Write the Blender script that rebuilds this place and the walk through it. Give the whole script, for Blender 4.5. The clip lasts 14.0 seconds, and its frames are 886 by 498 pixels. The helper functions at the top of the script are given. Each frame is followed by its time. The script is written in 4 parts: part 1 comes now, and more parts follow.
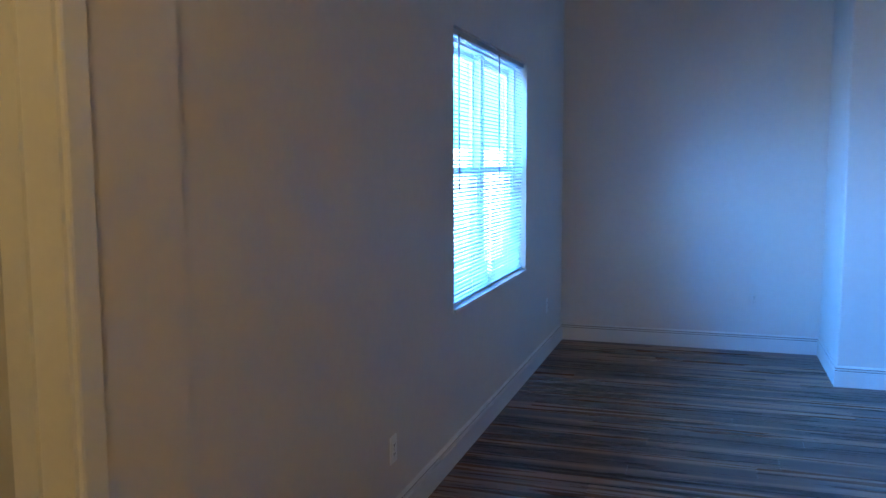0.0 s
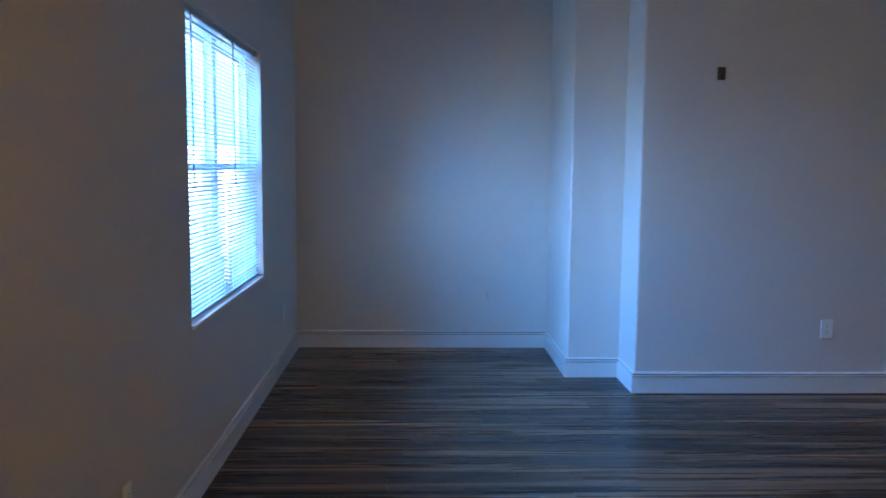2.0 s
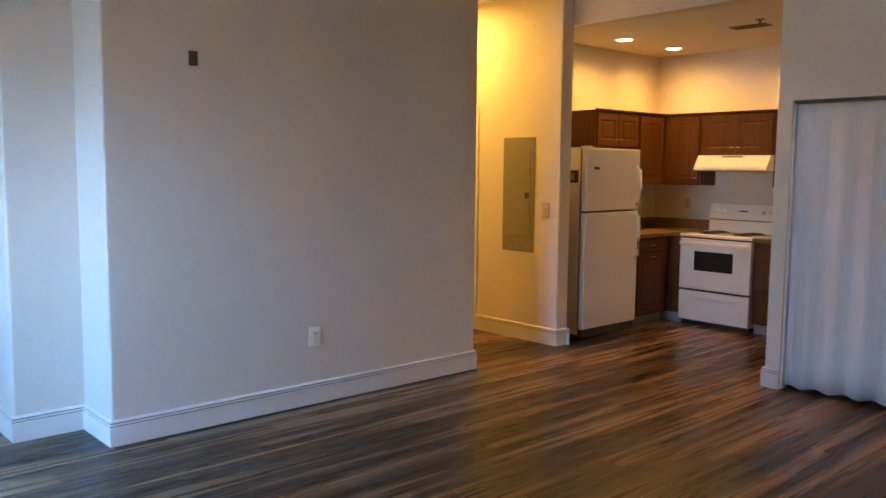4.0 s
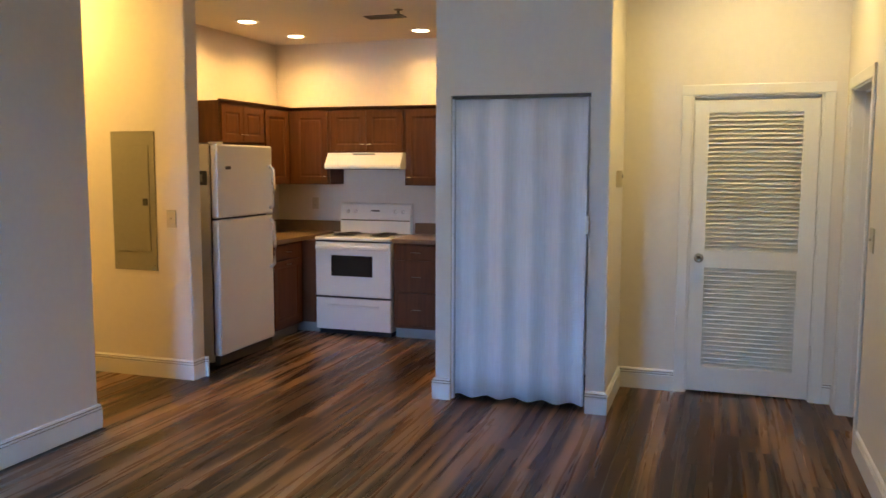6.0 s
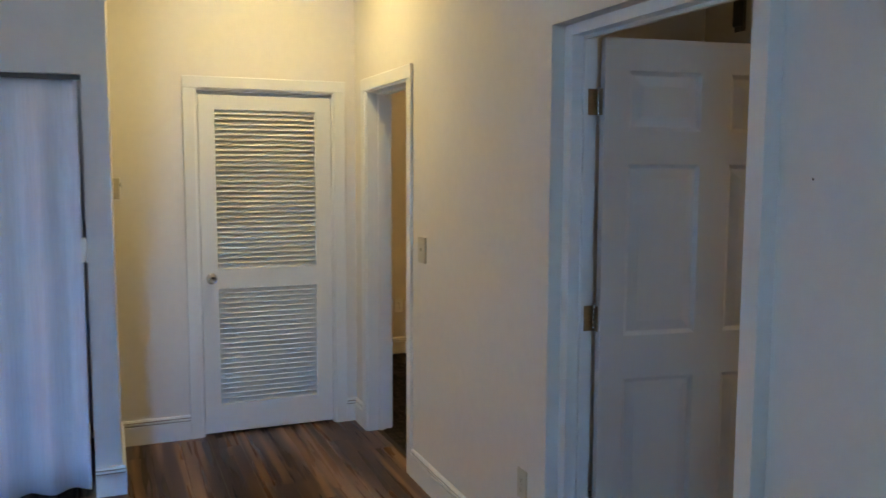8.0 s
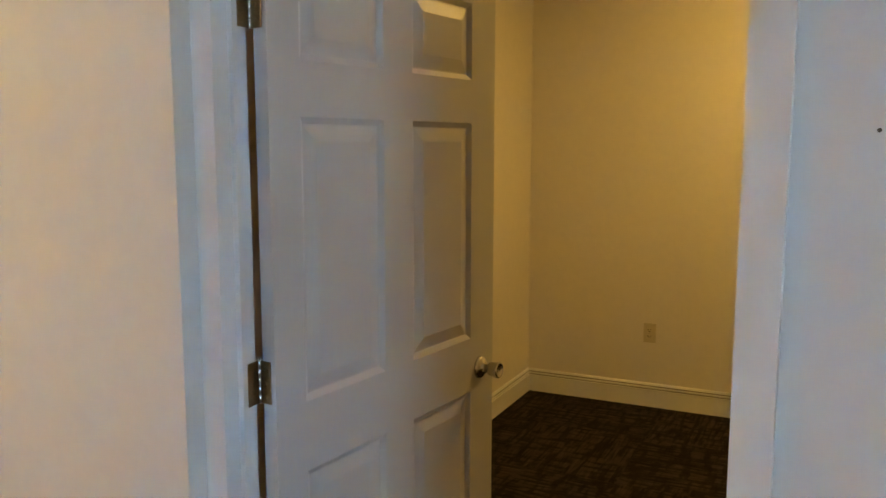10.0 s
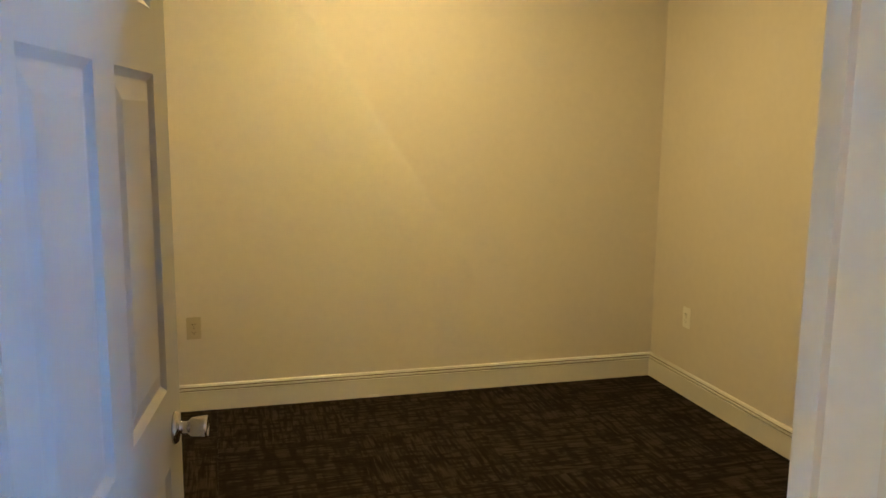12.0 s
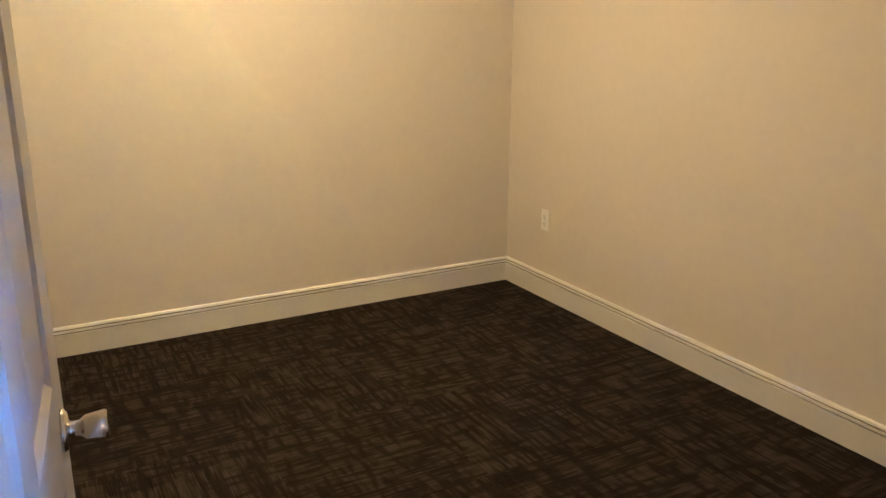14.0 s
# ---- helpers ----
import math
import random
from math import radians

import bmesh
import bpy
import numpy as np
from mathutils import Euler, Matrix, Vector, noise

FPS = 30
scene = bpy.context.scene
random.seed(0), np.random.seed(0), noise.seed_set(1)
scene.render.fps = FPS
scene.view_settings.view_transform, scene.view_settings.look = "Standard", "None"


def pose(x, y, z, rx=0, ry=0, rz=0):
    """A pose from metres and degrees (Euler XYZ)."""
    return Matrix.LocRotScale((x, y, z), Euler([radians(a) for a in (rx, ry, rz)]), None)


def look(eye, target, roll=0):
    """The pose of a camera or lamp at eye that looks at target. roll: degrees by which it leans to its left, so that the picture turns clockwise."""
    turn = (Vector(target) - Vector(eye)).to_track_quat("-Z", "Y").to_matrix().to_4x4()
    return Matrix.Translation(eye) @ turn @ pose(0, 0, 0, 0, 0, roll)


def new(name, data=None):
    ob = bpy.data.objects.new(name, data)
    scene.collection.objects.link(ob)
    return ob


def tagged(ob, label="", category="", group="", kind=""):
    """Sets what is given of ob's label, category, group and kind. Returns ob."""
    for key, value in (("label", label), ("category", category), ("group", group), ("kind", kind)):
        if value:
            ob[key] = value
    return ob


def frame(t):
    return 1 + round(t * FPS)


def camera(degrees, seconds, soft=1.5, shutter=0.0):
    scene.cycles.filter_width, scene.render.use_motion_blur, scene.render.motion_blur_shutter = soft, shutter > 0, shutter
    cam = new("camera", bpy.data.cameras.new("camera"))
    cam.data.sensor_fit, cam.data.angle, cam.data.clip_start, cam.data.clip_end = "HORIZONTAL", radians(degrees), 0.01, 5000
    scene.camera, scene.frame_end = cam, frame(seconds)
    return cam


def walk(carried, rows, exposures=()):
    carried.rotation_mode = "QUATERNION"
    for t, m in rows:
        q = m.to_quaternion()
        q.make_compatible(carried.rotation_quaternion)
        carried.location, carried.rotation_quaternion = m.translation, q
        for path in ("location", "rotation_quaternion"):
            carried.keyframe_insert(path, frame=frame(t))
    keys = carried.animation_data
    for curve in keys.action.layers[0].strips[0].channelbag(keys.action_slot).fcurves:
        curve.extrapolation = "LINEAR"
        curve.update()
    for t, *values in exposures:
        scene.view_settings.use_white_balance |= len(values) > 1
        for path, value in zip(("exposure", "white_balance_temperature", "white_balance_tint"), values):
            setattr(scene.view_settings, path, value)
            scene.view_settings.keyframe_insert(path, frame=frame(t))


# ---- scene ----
cam = camera(56.8, 14.0, shutter=0.15)
PATH = [
    (0, (-0.002, -0.073, 1.546), (-0.62, 1.818, 1.338), -0.2),
    (0.5, (-0.001, 0.009, 1.513), (-0.489, 1.939, 1.312), -0.1),
    (1, (-0.047, 0.065, 1.502), (-0.493, 2.004, 1.301), 0.1),
    (1.5, (-0.146, 0.125, 1.514), (-0.452, 2.091, 1.31), 0.3),
    (2, (-0.233, 0.242, 1.525), (-0.169, 2.231, 1.321), 0.5),
    (2.5, (-0.27, 0.492, 1.495), (0.188, 2.43, 1.304), 0.6),
    (2.7, (-0.285, 0.586, 1.501), (0.311, 2.487, 1.315), 0.5),
    (3, (-0.329, 0.708, 1.467), (0.46, 2.537, 1.288), 0.7),
    (3.5, (-0.42, 0.935, 1.472), (0.678, 2.598, 1.293), 0.5),
    (4, (-0.335, 1.19, 1.539), (0.996, 2.669, 1.341), 0.6),
    (4.2, (-0.277, 1.291, 1.569), (1.133, 2.695, 1.361), 1.0),
    (6.3, (0.19, 2.268, 1.577), (2.123, 2.74, 1.375), 0.1),
    (6.5, (0.253, 2.331, 1.582), (2.21, 2.691, 1.38), 0.1),
    (6.6, (0.29, 2.349, 1.585), (2.256, 2.655, 1.382), 0.0),
    (7, (0.513, 2.494, 1.6), (2.503, 2.505, 1.401), 0.1),
    (7.5, (0.776, 2.661, 1.616), (2.733, 2.303, 1.414), 0.2),
    (8, (1.047, 2.812, 1.598), (2.889, 2.06, 1.401), 0.2),
    (8.5, (1.428, 2.809, 1.577), (3.09, 1.713, 1.38), 0.2),
    (8.7, (1.575, 2.798, 1.579), (3.152, 1.584, 1.38), 0.1),
    (11, (2.909, 2.253, 1.543), (3.091, 0.284, 1.241), 0.6),
    (11.5, (3.061, 2.124, 1.54), (2.886, 0.156, 1.23), 0.7),
    (12, (3.245, 2.085, 1.539), (2.723, 0.18, 1.222), 0.6),
    (12.5, (3.419, 2.064, 1.535), (2.625, 0.262, 1.187), 0.3),
    (13, (3.447, 1.955, 1.537), (2.53, 0.241, 1.067), -0.1),
    (13.5, (3.393, 1.793, 1.543), (2.455, 0.113, 0.995), -0.1),
    (14, (3.394, 1.699, 1.532), (2.452, 0.021, 0.984), 0.3),
]
EXPOSURES = (
    (0.0, -0.2, 5450, 13), (0.5, -0.3, 5500, 13), (1.2, -0.3, 5700, 13), (2.1, -0.46, 6500, 13), (3.0, -0.08, 8000, 13), (4.0, 0.22, 10100, 18), (6.5, 0.42, 6700, 8), (7.5, 0.32, 6400, 7), (8.7, 0.42, 7000, 6),
    (10.8, 1.6, 8200, 11), (11.5, 1.64, 6250, 11), (12.5, 1.84, 5100, 17), (13.5, 2.2, 4750, 29), (14.0, 2.22, 4750, 30),
)
walk(cam, [(t, look(eye, target, roll)) for t, eye, target, roll in PATH], EXPOSURES)

# ---- world and light ----
world = bpy.data.worlds.new("world")
scene.world = world
world.use_nodes = True
wn = world.node_tree.nodes
sky = wn.new("ShaderNodeTexSky")
sky.sky_type, sky.sun_disc = "NISHITA", False
sky.sun_elevation, sky.sun_rotation = radians(25), radians(90)
wn["Background"].inputs[1].default_value = 0.12
world.node_tree.links.new(sky.outputs[0], wn["Background"].inputs[0])

WARM = (1.0, 0.60, 0.185)
DAY = (0.100, 0.37, 1.0)


def area_lamp(name, m, w, h, watts, colour, spread=180):
    d = bpy.data.lights.new(name, "AREA")
    d.shape, d.size, d.size_y, d.energy, d.color, d.spread = "RECTANGLE", w, h, watts, colour, radians(spread)
    ob = new(name, d)
    ob.matrix_basis = m
    return ob


def disc_lamp(name, x, y, z, watts, colour, size=0.14, spread=180):
    """The light of a recessed fitting: a flat disc that shines down."""
    d = bpy.data.lights.new(name, "AREA")
    d.shape, d.size, d.energy, d.color, d.spread = "DISK", size, watts, colour, radians(spread)
    ob = new(name, d)
    ob.location = (x, y, z)
    return ob


def point_lamp(name, x, y, z, watts, colour, radius=0.08):
    d = bpy.data.lights.new(name, "POINT")
    d.energy, d.color, d.shadow_soft_size = watts, colour, radius
    ob = new(name, d)
    ob.location = (x, y, z)
    return ob


CEIL, KCEIL, BCEIL = 3.05, 2.76, 2.75
KLIGHTS = ((6.21, 5.93), (7.03, 5.92), (7.06, 4.70))
# daylight outside the window
area_lamp("window_skylight", look((-2.9, 4.1, 3.0), (-1.24, 4.6, 1.4)), 2.8, 2.4, 1450, DAY)
area_lamp("window_daylight", look((-1.86, 4.72, 2.0), (0.0, 4.72, 1.45)), 2.4, 1.2, 36, DAY)
for lx, ly in KLIGHTS:
    disc_lamp("kitchen_downlight_lamp", lx, ly, KCEIL - 0.02, 9.6, WARM, 0.16, 148)
disc_lamp("hall_downlight_lamp", 4.55, 6.9, CEIL - 0.02, 30, (1.0, 0.61, 0.17), 0.14, 178)
disc_lamp("corridor_downlight_lamp", 5.22, 2.0, CEIL - 0.02, 14, (1.0, 0.78, 0.32), 0.14, 155)
disc_lamp("bedroom_downlight_lamp", 2.42, -1.12, BCEIL - 0.02, 12.6, (1.0, 0.645, 0.16))
point_lamp("second_bedroom_lamp", 6.3, -0.6, BCEIL - 0.17, 20, WARM)
point_lamp("bathroom_lamp", 6.2, 7.4, BCEIL - 0.17, 105, WARM)
point_lamp("entry_lamp", -0.35, -0.55, CEIL - 0.2, 38, (1.0, 0.65, 0.2), 0.03)


# ---- materials ----
def mat(name, colour, rough=0.5, metal=0.0, var=0.06, scale=6.0, bump=0.0, bump_scale=250.0, spec=0.5, coat=0.0, emit=0.0, stretch=(1, 1, 1)):
    """A painted, plastic or metal surface with uneven tone at two scales and fine relief."""
    m = bpy.data.materials.new(name)
    m.use_nodes = True
    nt = m.node_tree
    b = nt.nodes["Principled BSDF"]
    b.inputs["Roughness"].default_value, b.inputs["Metallic"].default_value = rough, metal
    b.inputs["Specular IOR Level"].default_value, b.inputs["Coat Weight"].default_value = spec, coat
    geo = nt.nodes.new("ShaderNodeNewGeometry")
    mp = nt.nodes.new("ShaderNodeMapping")
    mp.inputs["Scale"].default_value = stretch
    nt.links.new(geo.outputs["Position"], mp.inputs[0])
    n1, n2 = nt.nodes.new("ShaderNodeTexNoise"), nt.nodes.new("ShaderNodeTexNoise")
    n1.inputs["Scale"].default_value, n2.inputs["Scale"].default_value = scale / 5, scale * 6
    n1.inputs["Detail"].default_value, n2.inputs["Detail"].default_value = 3, 5
    add = nt.nodes.new("ShaderNodeMath")
    ramp = nt.nodes.new("ShaderNodeMapRange")
    ramp.inputs[1].default_value, ramp.inputs[2].default_value = 0.6, 1.4
    ramp.inputs[3].default_value, ramp.inputs[4].default_value = 1 - var, 1 + var
    for n in (n1, n2):
        nt.links.new(mp.outputs[0], n.inputs["Vector"])
    nt.links.new(n1.outputs[0], add.inputs[0])
    nt.links.new(n2.outputs[0], add.inputs[1])
    nt.links.new(add.outputs[0], ramp.inputs[0])
    mul = nt.nodes.new("ShaderNodeVectorMath")
    mul.operation = "SCALE"
    mul.inputs[0].default_value = colour
    nt.links.new(ramp.outputs[0], mul.inputs["Scale"])
    nt.links.new(mul.outputs[0], b.inputs["Base Color"])
    if bump:
        n3, bp = nt.nodes.new("ShaderNodeTexNoise"), nt.nodes.new("ShaderNodeBump")
        n3.inputs["Scale"].default_value, n3.inputs["Detail"].default_value = bump_scale, 4
        bp.inputs["Strength"].default_value, bp.inputs["Distance"].default_value = bump, 0.002
        nt.links.new(mp.outputs[0], n3.inputs["Vector"])
        nt.links.new(n3.outputs[0], bp.inputs["Height"])
        nt.links.new(bp.outputs[0], b.inputs["Normal"])
    if emit:
        b.inputs["Emission Color"].default_value = (*colour, 1)
        b.inputs["Emission Strength"].default_value = emit
    return m


def strip_material(name, island):
    """Streaky dark wood laminate, grain along x: soft pale and dark bands, each plank with its own figure and a slight tone of its own."""
    m = bpy.data.materials.new(name)
    m.use_nodes = True
    nt = m.node_tree
    N, L = nt.nodes.new, nt.links.new
    b = nt.nodes["Principled BSDF"]
    geo = N("ShaderNodeNewGeometry")
    rnd = geo.outputs["Random Per Island"] if island else N("ShaderNodeObjectInfo").outputs["Random"]
    k = N("ShaderNodeMath")
    k.operation = "MULTIPLY"
    k.inputs[1].default_value = 0.6
    L(rnd, k.inputs[0])
    comb = N("ShaderNodeCombineXYZ")
    L(k.outputs[0], comb.inputs[2])

    def streaks(along, across, detail, rough):
        mp, add, n = N("ShaderNodeMapping"), N("ShaderNodeVectorMath"), N("ShaderNodeTexNoise")
        mp.inputs["Scale"].default_value = (along, across, 1)
        n.inputs["Scale"].default_value, n.inputs["Detail"].default_value, n.inputs["Roughness"].default_value = 1.0, detail, rough
        L(geo.outputs["Position"], mp.inputs[0])
        L(mp.outputs[0], add.inputs[0])
        L(comb.outputs[0], add.inputs[1])
        L(add.outputs[0], n.inputs["Vector"])
        return n.outputs[0]
    broad, middle, fine = streaks(0.50, 11.0, 1, 0.4), streaks(1.0, 26.0, 2, 0.5), streaks(5, 230, 4, 0.6)

    def madd(src, factor, other=None, plus=0.0):
        n = N("ShaderNodeMath")
        n.operation = "MULTIPLY_ADD"
        n.inputs[1].default_value, n.inputs[2].default_value = factor, plus
        L(src, n.inputs[0])
        if other is not None:
            L(other, n.inputs[2])
        return n.outputs[0]
    # tone = broad bands + figure + grain + the plank's own
    band = N("ShaderNodeMapRange")
    band.interpolation_type = "SMOOTHSTEP"
    band.inputs[1].default_value, band.inputs[2].default_value = 0.38, 0.64
    L(broad, band.inputs[0])
    tone = madd(band.outputs[0], 0.56, None, -0.13)
    tone = madd(middle, 0.46, tone)
    tone = madd(fine, 0.10, tone)
    tone = madd(rnd, 0.08, tone)
    ramp = N("ShaderNodeValToRGB")
    cr = ramp.color_ramp
    cr.elements[0].position, cr.elements[0].color = 0.12, (0.0200, 0.0110, 0.0082, 1)
    cr.elements[1].position, cr.elements[1].color = 0.90, (0.255, 0.145, 0.082, 1)
    e = cr.elements.new(0.48)
    e.color = (0.086, 0.0430, 0.0240, 1)
    L(tone, ramp.inputs[0])
    L(ramp.outputs[0], b.inputs["Base Color"])
    b.inputs["Specular IOR Level"].default_value = 0.26
    rr = N("ShaderNodeMapRange")
    rr.inputs[3].default_value, rr.inputs[4].default_value = 0.22, 0.34
    L(middle, rr.inputs[0])
    L(rr.outputs[0], b.inputs["Roughness"])
    bp = N("ShaderNodeBump")
    bp.inputs["Strength"].default_value, bp.inputs["Distance"].default_value = 0.05, 0.002
    L(fine, bp.inputs["Height"])
    L(bp.outputs[0], b.inputs["Normal"])
    return m


def wood_material(name, dark, light, scale):
    """Stained cabinet wood, grain along z."""
    m = bpy.data.materials.new(name)
    m.use_nodes = True
    nt = m.node_tree
    N, L = nt.nodes.new, nt.links.new
    b = nt.nodes["Principled BSDF"]
    geo, mp = N("ShaderNodeNewGeometry"), N("ShaderNodeMapping")
    mp.inputs["Scale"].default_value = scale
    L(geo.outputs["Position"], mp.inputs[0])
    n1 = N("ShaderNodeTexNoise")
    n1.inputs["Scale"].default_value, n1.inputs["Detail"].default_value, n1.inputs["Distortion"].default_value = 3.0, 7, 0.6
    L(mp.outputs[0], n1.inputs["Vector"])
    ramp = N("ShaderNodeValToRGB")
    ramp.color_ramp.elements[0].position, ramp.color_ramp.elements[0].color = 0.3, (*dark, 1)
    ramp.color_ramp.elements[1].position, ramp.color_ramp.elements[1].color = 0.7, (*light, 1)
    L(n1.outputs[0], ramp.inputs[0])
    L(ramp.outputs[0], b.inputs["Base Color"])
    b.inputs["Roughness"].default_value = 0.46
    b.inputs["Specular IOR Level"].default_value = 0.25
    bp = N("ShaderNodeBump")
    bp.inputs["Strength"].default_value, bp.inputs["Distance"].default_value = 0.08, 0.002
    L(n1.outputs[0], bp.inputs["Height"])
    L(bp.outputs[0], b.inputs["Normal"])
    return m


def carpet_material(name):
    """Dark brown carpet tile: ribs and broken light threads along the tile's own x, in blocks."""
    m = bpy.data.materials.new(name)
    m.use_nodes = True
    nt = m.node_tree
    N, L = nt.nodes.new, nt.links.new
    b = nt.nodes["Principled BSDF"]
    tc, info = N("ShaderNodeTexCoord"), N("ShaderNodeObjectInfo")
    comb, k = N("ShaderNodeCombineXYZ"), N("ShaderNodeMath")
    k.operation = "MULTIPLY"
    k.inputs[1].default_value = 31.0
    L(info.outputs["Random"], k.inputs[0])
    for i in range(3):
        L(k.outputs[0], comb.inputs[i])
    add = N("ShaderNodeVectorMath")
    L(tc.outputs["Object"], add.inputs[0])
    L(comb.outputs[0], add.inputs[1])

    def tex(scale, detail, noise_scale):
        mp, n = N("ShaderNodeMapping"), N("ShaderNodeTexNoise")
        mp.inputs["Scale"].default_value = scale
        n.inputs["Scale"].default_value, n.inputs["Detail"].default_value = noise_scale, detail
        L(add.outputs[0], mp.inputs[0])
        L(mp.outputs[0], n.inputs["Vector"])
        return n
    threads, fuzz, large = tex((9, 210, 1), 2, 1.0), tex((1, 1, 1), 2, 420), tex((5, 5, 1), 1, 1.0)
    rows, posts, blocks = tex((5, 50, 1), 1, 1.0), tex((34, 7, 1), 1, 1.0), tex((13, 26, 1), 1, 1.0)

    def madd(src, factor, other=None, plus=0.0):
        n = N("ShaderNodeMath")
        n.operation = "MULTIPLY_ADD"
        n.inputs[1].default_value, n.inputs[2].default_value = factor, plus
        L(src, n.inputs[0])
        if other is not None:
            L(other, n.inputs[2])
        return n.outputs[0]

    def step(src, lo, hi):
        n = N("ShaderNodeMapRange")
        n.interpolation_type = "SMOOTHSTEP"
        n.inputs[1].default_value, n.inputs[2].default_value = lo, hi
        L(src, n.inputs[0])
        return n.outputs[0]
    # dark bands cross both ways and leave pale rectangles between them
    plaid = N("ShaderNodeMath")
    plaid.operation = "MULTIPLY"
    L(step(rows.outputs[0], 0.34, 0.58), plaid.inputs[0])
    L(step(posts.outputs[0], 0.32, 0.56), plaid.inputs[1])
    s = madd(plaid.outputs[0], 0.24, None, -0.10)
    s = madd(threads.outputs[0], 0.62, s)
    s = madd(blocks.outputs[0], 0.26, s)
    s = madd(fuzz.outputs[0], 0.12, s)
    s = madd(large.outputs[0], 0.16, s)
    ramp = N("ShaderNodeValToRGB")
    cr = ramp.color_ramp
    cr.elements[0].position, cr.elements[0].color = 0.26, (0.0075, 0.0060, 0.0051, 1)
    cr.elements[1].position, cr.elements[1].color = 0.86, (0.052, 0.041, 0.0325, 1)
    e = cr.elements.new(0.55)
    e.color = (0.0175, 0.0137, 0.0109, 1)
    L(s, ramp.inputs[0])
    L(ramp.outputs[0], b.inputs["Base Color"])
    b.inputs["Roughness"].default_value = 0.95
    b.inputs["Specular IOR Level"].default_value = 0.05
    bp = N("ShaderNodeBump")
    bp.inputs["Strength"].default_value, bp.inputs["Distance"].default_value = 0.6, 0.004
    L(s, bp.inputs["Height"])
    L(bp.outputs[0], b.inputs["Normal"])
    return m


def glass_material(name):
    m = bpy.data.materials.new(name)
    m.use_nodes = True
    b = m.node_tree.nodes["Principled BSDF"]
    b.inputs["Base Color"].default_value = (0.93, 0.98, 1.0, 1)
    b.inputs["Transmission Weight"].default_value, b.inputs["Roughness"].default_value, b.inputs["IOR"].default_value = 1.0, 0.0, 1.02
    return m


PAINT = mat("wall_paint", (0.69, 0.64, 0.585), 0.62, var=0.035, scale=4, bump=0.12, bump_scale=180)
CEILING = mat("ceiling_paint", (0.76, 0.72, 0.66), 0.8, var=0.03, scale=4, bump=0.15, bump_scale=120)
TRIM = mat("trim_paint", (0.73, 0.715, 0.69), 0.36, var=0.03, scale=8)
# white like TRIM, but shade is put into the colour against strong window light
DOORP = mat("door_paint_shaded", (0.53, 0.515, 0.495), 0.40, var=0.02, scale=7, bump=0.03, bump_scale=90, stretch=(4, 4, 0.6))
VINYL = mat("vinyl", (0.79, 0.785, 0.84), 0.55, var=0.10, scale=22, bump=0.05, bump_scale=300, stretch=(1, 1, 0.05))
PLASTIC = mat("white_plastic", (0.86, 0.85, 0.82), 0.35, var=0.02)
IVORY = mat("ivory_plastic", (0.52, 0.46, 0.34), 0.4, var=0.02)
ENAMEL = mat("white_enamel", (0.80, 0.80, 0.80), 0.16, var=0.02, coat=0.3)
FRIDGE = mat("textured_white_enamel", (0.78, 0.77, 0.74), 0.32, var=0.02, bump=0.10, bump_scale=400)
BLACK = mat("black_plastic", (0.02, 0.02, 0.022), 0.4, var=0.1)
DARK = mat("dark_gap", (0.012, 0.011, 0.01), 0.8, var=0.1)
OVENGLASS = mat("oven_glass", (0.015, 0.017, 0.02), 0.08, var=0.05)
COIL = mat("burner_coil", (0.03, 0.03, 0.032), 0.5, 0.6, var=0.1)
CHROME = mat("satin_nickel", (0.62, 0.60, 0.57), 0.24, 1.0, var=0.04)
BRASS = mat("tarnished_brass", (0.27, 0.19, 0.10), 0.36, 1.0, var=0.35, scale=60)
PANELM = mat("grey_enamel_steel", (0.23, 0.22, 0.175), 0.42, 0.0, var=0.06, scale=5)
LAMINATE = mat("brown_laminate", (0.17, 0.105, 0.058), 0.34, var=0.25, scale=30)
TOEKICK = mat("toe_kick", (0.30, 0.31, 0.31), 0.6, var=0.06)
BLIND = mat("blind_vinyl", (0.55, 0.58, 0.63), 0.4, var=0.02)
bn = BLIND.node_tree
tr, mx = bn.nodes.new("ShaderNodeBsdfTranslucent"), bn.nodes.new("ShaderNodeMixShader")
tr.inputs[0].default_value = (0.75, 0.82, 0.88, 1)
mx.inputs[0].default_value = 0.08
bn.links.new(bn.nodes["Principled BSDF"].outputs[0], mx.inputs[1])
bn.links.new(tr.outputs[0], mx.inputs[2])
bn.links.new(mx.outputs[0], bn.nodes["Material Output"].inputs[0])
# wand colour holds the dark of a silhouette against the bright window
WAND = mat("wand_silhouette", (0.22, 0.24, 0.28), 0.3, var=0.05)
GREYSTEEL = mat("vent_steel", (0.10, 0.085, 0.065), 0.5, 0.3, var=0.08)
GROUT = mat("grout", (0.62, 0.58, 0.5), 0.8, var=0.08)
DARKTILE = mat("dark_tile", (0.035, 0.03, 0.028), 0.3, var=0.12)
UNDER = mat("underlay", (0.02, 0.016, 0.013), 0.9, var=0.1)
MIRROR = mat("mirror_silver", (0.9, 0.9, 0.9), 0.02, 1.0, var=0.0)
CABWOOD = wood_material("cherry_stain", (0.082, 0.029, 0.0115), (0.118, 0.043, 0.0165), (12, 12, 0.8))
VANITYWOOD = wood_material("oak_stain", (0.22, 0.085, 0.03), (0.36, 0.16, 0.06), (22, 22, 1.6))
LAMPGLOW = mat("lamp_glow", (1.0, 0.86, 0.6), 0.5, emit=14)
OPAL = mat("opal_glass", (1.0, 0.82, 0.55), 0.3, emit=6)
STRIP = strip_material("laminate_strip", False)
